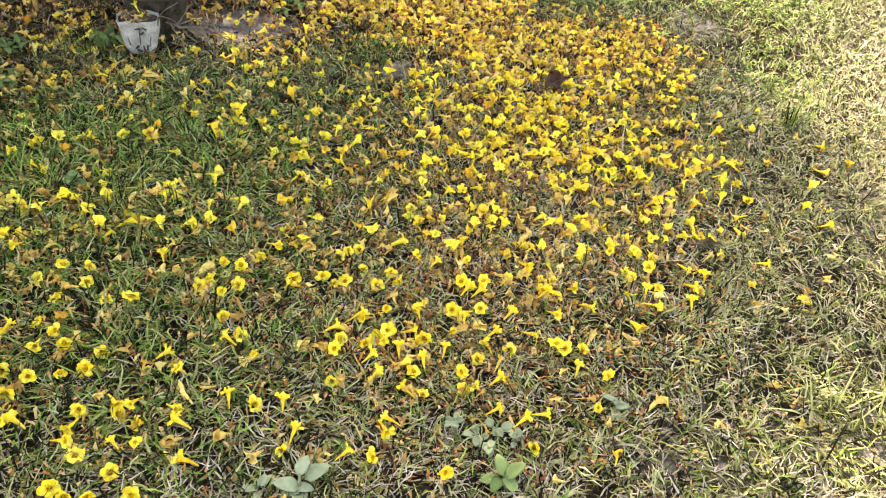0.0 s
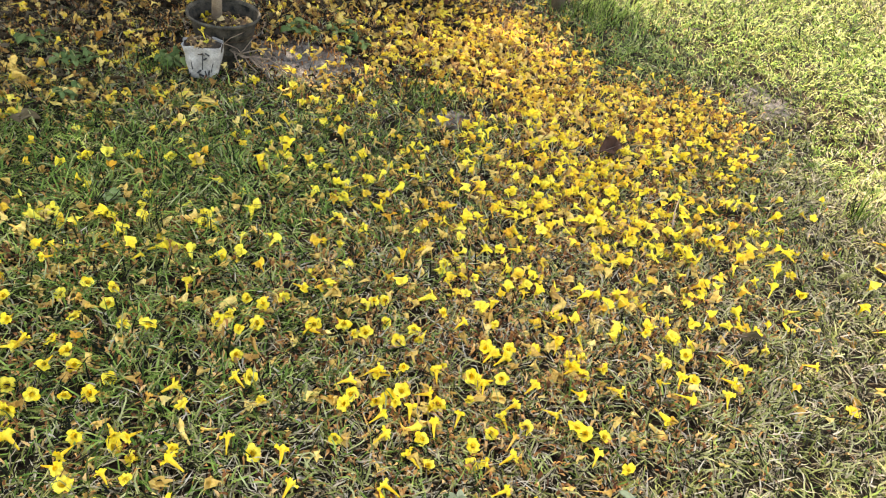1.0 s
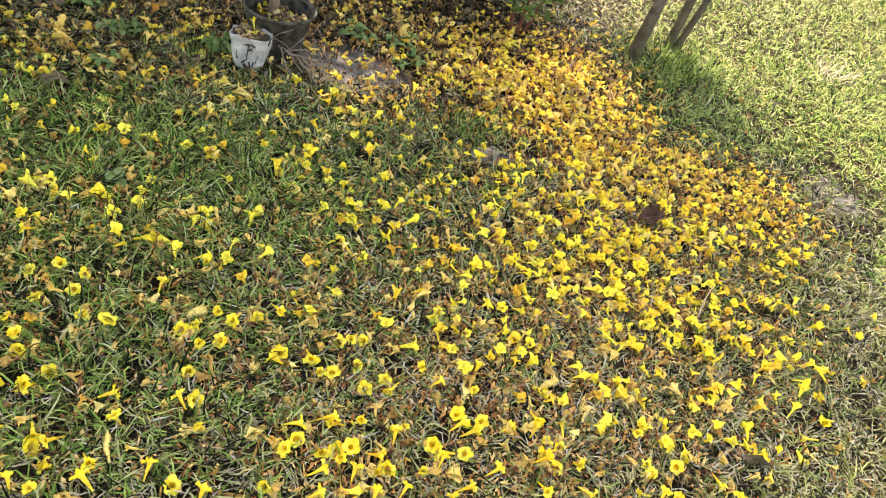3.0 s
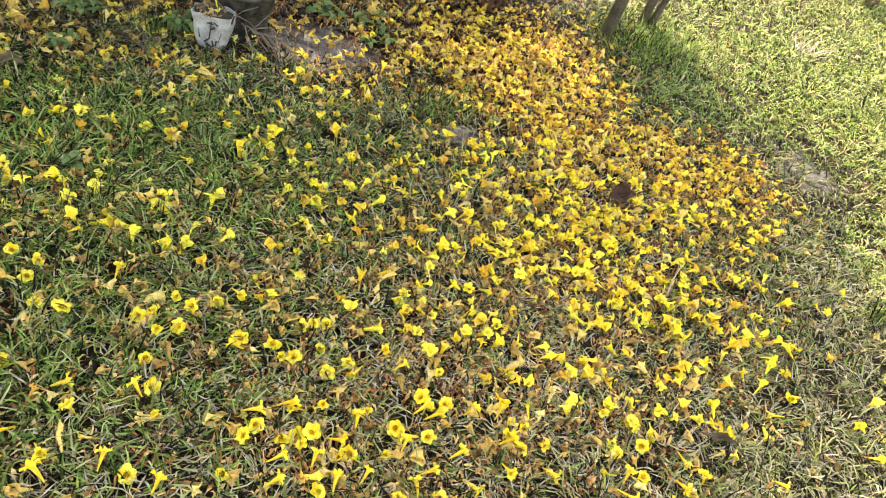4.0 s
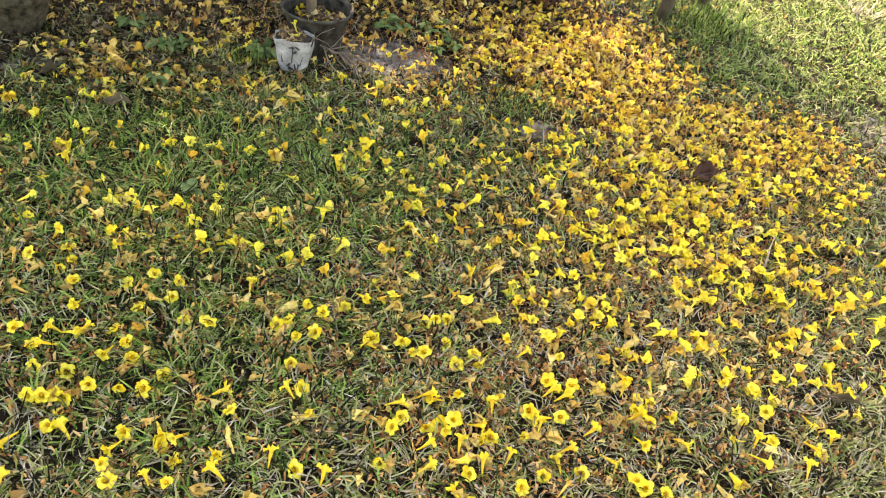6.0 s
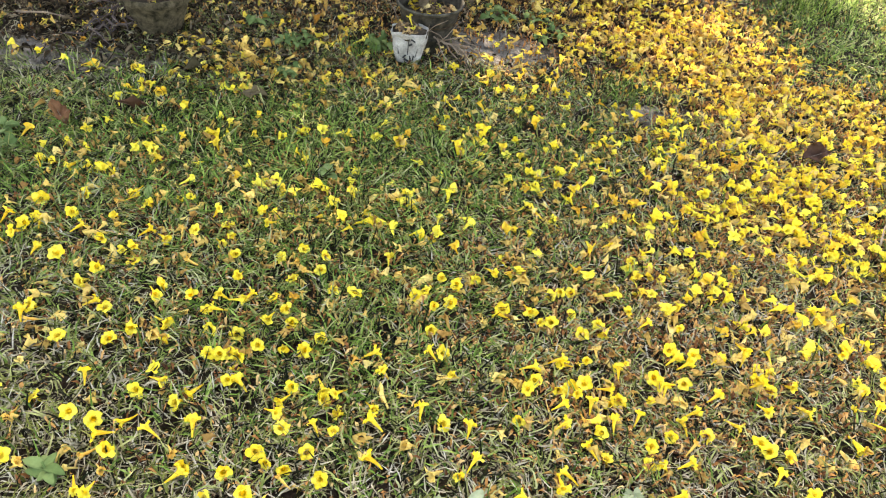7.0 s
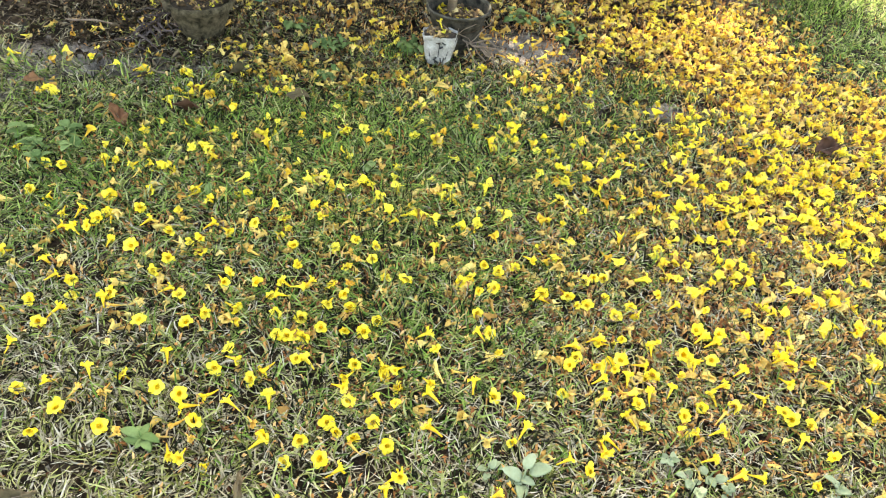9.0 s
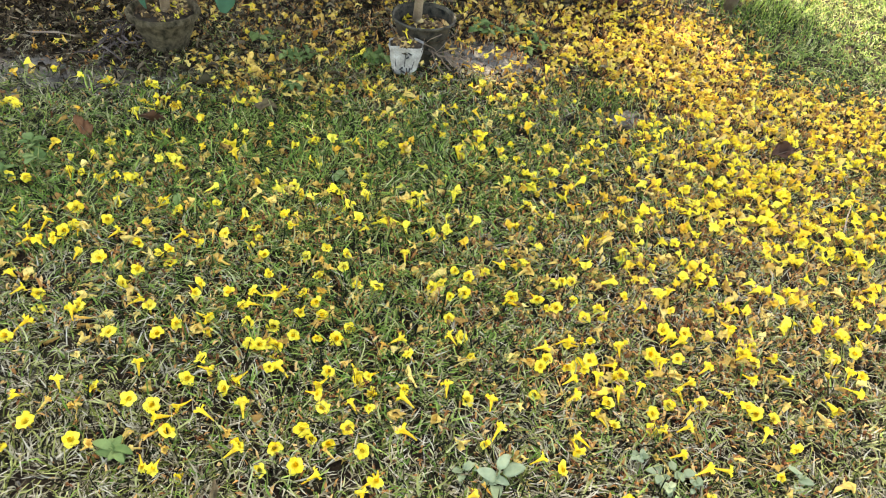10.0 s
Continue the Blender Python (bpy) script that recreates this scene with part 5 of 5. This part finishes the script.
for px, py, pz, n in ((-0.836, 3.125, 0.140, 10), (-1.89, 2.755, 0.157, 9), (-0.866, 2.940, 0.134, 3)):
    for _ in range(n):
        a, r = random.uniform(0, 6.28), random.uniform(0.03, 0.10) * (0.35 if n == 3 else 1)
        POTTED.append((px + r * math.cos(a), py + r * math.sin(a), pz))
px, py, pz = np.array(POTTED).T
strew("flowers_in_pots", "fallen yellow flowers lying on the soil of plant pots", "fallen flowers", PETAL_FAR, simple_flower(), px, py, pz + 0.010, RNG.uniform(0.9, 1.8, len(px)), RNG.uniform(0.42, 0.62, len(px)), 0.25)

lx, ly, lz, lt, spot = [], [], [], [], ((-0.836, 3.125, 0.148, 0.108, 150), (-1.89, 2.755, 0.164, 0.112, 150), (-0.866, 2.940, 0.139, 0.05, 60))
for cx, cy, cz, cr, n in spot:
    a, r = RNG.uniform(0, 2 * np.pi, n), cr * np.sqrt(RNG.random(n))
    lx.append(cx + r * np.cos(a)), ly.append(cy + r * np.sin(a) * (0.6 if cr < 0.05 else 1)), lz.append(np.full(n, cz))
lx, ly, lz = np.concatenate(lx), np.concatenate(ly), np.concatenate(lz)
strew("pot_litter", "dry leaf scraps and petals on potting soil", "leaf litter", FADED_LITTER, shred(), lx, ly, lz + RNG.uniform(0, 0.006, len(lx)), RNG.normal(0, 0.5, len(lx)), RNG.uniform(0.4, 1.1, len(lx)), 0.3)

bag = tagged(new("grow_bag"), "dusty white grow bag with black marks, filled with soil", "grow bag")
bag.matrix_world = pose(-0.866, 2.945, -0.004, 0, 0, 8)
bag.scale = (1.14, 1.14, 1.06)
bm = lathe([(0.004, 0.0), (0.043, 0.0), (0.050, 0.008), (0.056, 0.035), (0.060, 0.065), (0.064, 0.095), (0.067, 0.122), (0.068, 0.131), (0.0672, 0.1325), (0.0662, 0.128), (0.064, 0.112), (0.004, 0.110)], 40, 0.01, -0.12)
for v in bm.verts:
    v.co.y *= 0.66
    crease = Vector((noise.noise(v.co * 28), noise.noise(v.co * 28 + Vector((5, 0, 0))), 0.7 * noise.noise(v.co * 35 + Vector((0, 7, 0)))))
    v.co += crease * 0.009 * min(1, v.co.z * 15)
bag_wall = part("bag_wall", bm, BAG, bag)
part("potting_soil", lathe([(0.004, 0.10), (0.060, 0.10), (0.0645, 0.126), (0.035, 0.134), (0.004, 0.136)], 24, 0.05), POT_SOIL, bag).scale = (1, 0.62, 1)


def ink_bar(u, z, w, h, lean):
    """A dark bar printed on the bag's front."""
    bm = bmesh.new()
    bmesh.ops.create_cube(bm, size=1.0)
    bmesh.ops.subdivide_edges(bm, edges=bm.edges[:], cuts=1)
    ob = part("printed_mark", bm, INK, bag_wall, "black printed mark")
    r = 0.052 + 0.12 * z
    yy = -0.66 * r * 0.98 * math.sqrt(max(0.0, 1 - 0.8 * (u / r) ** 2)) - 0.001
    ob.matrix_basis = pose(u, yy, z, -7, lean, 8 * u / 0.03) @ Matrix.Diagonal((w, 0.007, h, 1))


for row in ((0.004, 0.085, 0.0026, 0.075, 3), (0.020, 0.107, 0.016, 0.0045, 35), (0.012, 0.088, 0.012, 0.005, -40), (-0.010, 0.034, 0.015, 0.006, -50), (-0.003, 0.020, 0.018, 0.005, 25), (0.012, 0.028, 0.0045, 0.022, -12), (0.022, 0.032, 0.0045, 0.020, 8), (0.034, 0.060, 0.0020, 0.05, 12), (-0.034, 0.072, 0.0016, 0.06, -8)):
    ink_bar(*row)

# ---------------------------------------------------------------- trees


def leaf_cloud(centres, per, radius, size):
    """Many small pointed leaves round the given clump centres."""
    c = np.repeat(np.asarray(centres), per, 0)
    n = len(c)
    d = RNG.normal(0, 1, (n, 3))
    d /= np.linalg.norm(d, axis=1)[:, None]
    p = c + d * (radius * RNG.random(n) ** 0.45)[:, None] * np.array([1, 1, 0.75])
    shape = np.array([(0, 0, 0), (0.16, 0.42, 0.05), (0, 1, -0.05), (-0.16, 0.42, 0.05)]) - np.array([0, 0.5, 0])
    m = turns(n, RNG.normal(0.5, 0.5, n), RNG.uniform(0, 2 * np.pi, n))
    spin = RNG.uniform(0, 2 * np.pi, n)
    r2 = np.zeros((n, 3, 3))
    r2[:, 0, 0], r2[:, 0, 1], r2[:, 1, 0], r2[:, 1, 1], r2[:, 2, 2] = np.cos(spin), -np.sin(spin), np.sin(spin), np.cos(spin), 1
    v = np.einsum("nij,njk,lk->nli", m, r2, shape) * RNG.uniform(*size, n)[:, None, None] + p[:, None]
    t = np.array([[0, 1, 2], [0, 2, 3]])[None] + (np.arange(n) * 4)[:, None, None]
    return v.reshape(-1, 3), t.reshape(-1, 3)


SHIFT = SUN_FROM / SUN_FROM.z
GAPS = ((0.34, 3.58, 0.56), (0.56, 3.22, 0.33), (-0.55, 3.08, 0.31), (2.42, 0.95, 1.25), (1.75, 0.45, 1.10))


def crown_centres(cx, cy, rx, ry, z0, z1, n, gaps=()):
    """Clump centres of a crown whose shade falls round (cx, cy)."""
    out = []
    while len(out) < n:
        a, r = random.uniform(0, 2 * math.pi), math.sqrt(random.random())
        px, py = cx + rx * r * math.cos(a), cy + ry * r * math.sin(a)
        if any(((px - gx0) / gr) ** 2 + ((py - gy0) / gr) ** 2 < 1 for gx0, gy0, gr in gaps):
            continue
        z = random.uniform(z0, z1 + 0.5 * (1 - r))
        out.append((px + SHIFT.x * z, py + SHIFT.y * z, z))
    return out


def tree(label, trunks, centres, per, leaf_radius, leaf_size, limb_share=5):
    root = tagged(new("tree"), label, "tree", "trees at the lawn's edge")
    root.location = trunks[0][0][0]
    back = Matrix.Translation(-Vector(trunks[0][0][0]))
    ends = []
    for points, radii in trunks:
        bm = tube(points, radii, 12, None, 0.07)
        bm.transform(back)
        part("trunk", bm, BARK, root)
        ends.append(Vector(points[-1]))
    for c in centres[::limb_share]:
        c = Vector(c)
        e = min(ends, key=lambda q: (q - c).length)
        mid = e.lerp(c, 0.5) + Vector((random.uniform(-0.15, 0.15), random.uniform(-0.15, 0.15), 0.12))
        bm = tube([e - Vector((0, 0, 0.05)), mid, c], [0.03, 0.018, 0.005], 6)
        bm.transform(back)
        part("limb", bm, BARK, root)
    v, t = leaf_cloud(centres, per, leaf_radius, leaf_size)
    crown = new("crown", raw_mesh("crown", v - np.array(trunks[0][0][0]), t, TREE_LEAF))
    crown.parent = root
    return root


tree("slender tree with several stems over a carpet of yellow flowers",
     [([(0.655, 4.30, -0.02), (0.68, 4.36, 0.35), (0.75, 4.47, 0.9), (0.72, 4.60, 1.6), (0.45, 4.75, 2.3)], [0.036, 0.029, 0.027, 0.025, 0.020]),
      ([(0.855, 4.62, -0.02), (0.87, 4.66, 0.4), (0.93, 4.88, 1.0), (0.80, 4.95, 1.9), (0.40, 5.05, 2.6)], [0.026, 0.024, 0.022, 0.020, 0.016]),
      ([(0.900, 4.64, -0.02), (0.965, 4.70, 0.4), (1.08, 4.90, 1.0), (1.05, 5.0, 1.9), (0.7, 5.2, 2.6)], [0.020, 0.018, 0.016, 0.014, 0.012])],
     crown_centres(-0.55, 2.25, 2.35, 2.3, 2.7, 3.7, 740, GAPS) + crown_centres(-1.4, 0.8, 1.1, 0.7, 2.7, 3.5, 110, GAPS) + crown_centres(0.88, 3.88, 0.20, 0.34, 2.7, 3.5, 20, GAPS) + crown_centres(1.68, 3.52, 0.12, 0.18, 2.7, 3.5, 6, GAPS) + crown_centres(0.35, 4.5, 0.5, 0.35, 2.7, 3.5, 14, GAPS) + crown_centres(-0.55, 4.45, 0.75, 0.5, 2.7, 3.5, 70, GAPS), 60, 0.34, (0.06, 0.11))
# unseen tree, added to keep sun and sky light off the left and back
tree("unseen leafy tree added to shade the bare soil",
     [([(-3.6, 5.2, -0.02), (-3.55, 5.25, 0.8), (-3.7, 5.3, 1.8), (-3.6, 5.4, 2.5)], [0.12, 0.10, 0.08, 0.06])],
     crown_centres(-2.6, 3.7, 1.9, 1.5, 2.7, 3.7, 360) + crown_centres(-2.1, 3.22, 1.4, 0.85, 1.75, 2.3, 290) + crown_centres(-1.95, 1.05, 0.9, 1.0, 1.8, 2.3, 200) + crown_centres(-1.7, 4.35, 1.8, 0.6, 0.7, 1.9, 260), 60, 0.36, (0.06, 0.11))


def shrub(x, y, stems, height, spread, label, twig_mat, leaf_size, per):
    root = tagged(new("shrub"), label, "shrub", "shrubs")
    root.location = (x, y, 0)
    centres = []
    for i in range(stems):
        a = 2 * math.pi * i / stems + random.uniform(-0.3, 0.3)
        tip = Vector((math.cos(a) * spread, math.sin(a) * spread, height * random.uniform(0.8, 1.1)))
        foot = Vector((math.cos(a) * 0.03, math.sin(a) * 0.03, -0.01))
        part("stem", tube([foot, foot.lerp(tip, 0.45) + Vector((0, 0, 0.06)), tip], [0.011, 0.008, 0.004], 6), twig_mat, root)
        centres += [tip, foot.lerp(tip, 0.7)]
    v, t = leaf_cloud([tuple(c) for c in centres], per, spread * 0.75, leaf_size)
    v[:, 2] = np.maximum(v[:, 2], 0.06)
    foliage = new("foliage", raw_mesh("foliage", v, t, TREE_LEAF))
    foliage.parent = root
    return root


shrub(0.04, 4.10, 5, 0.34, 0.13, "small dark leafed shrub with reddish stems", RED_TWIG, (0.05, 0.09), 24)
# added shrub, its dark leaves standing in for deep shade behind the flowers
shrub(-0.38, 4.50, 8, 0.36, 0.28, "dark leafed shrub added to darken a deeply shaded spot", RED_TWIG, (0.05, 0.09), 26)
shrub(2.75, 6.75, 6, 0.38, 0.22, "low green shrub in the sunlit lawn", TWIG, (0.05, 0.09), 26)
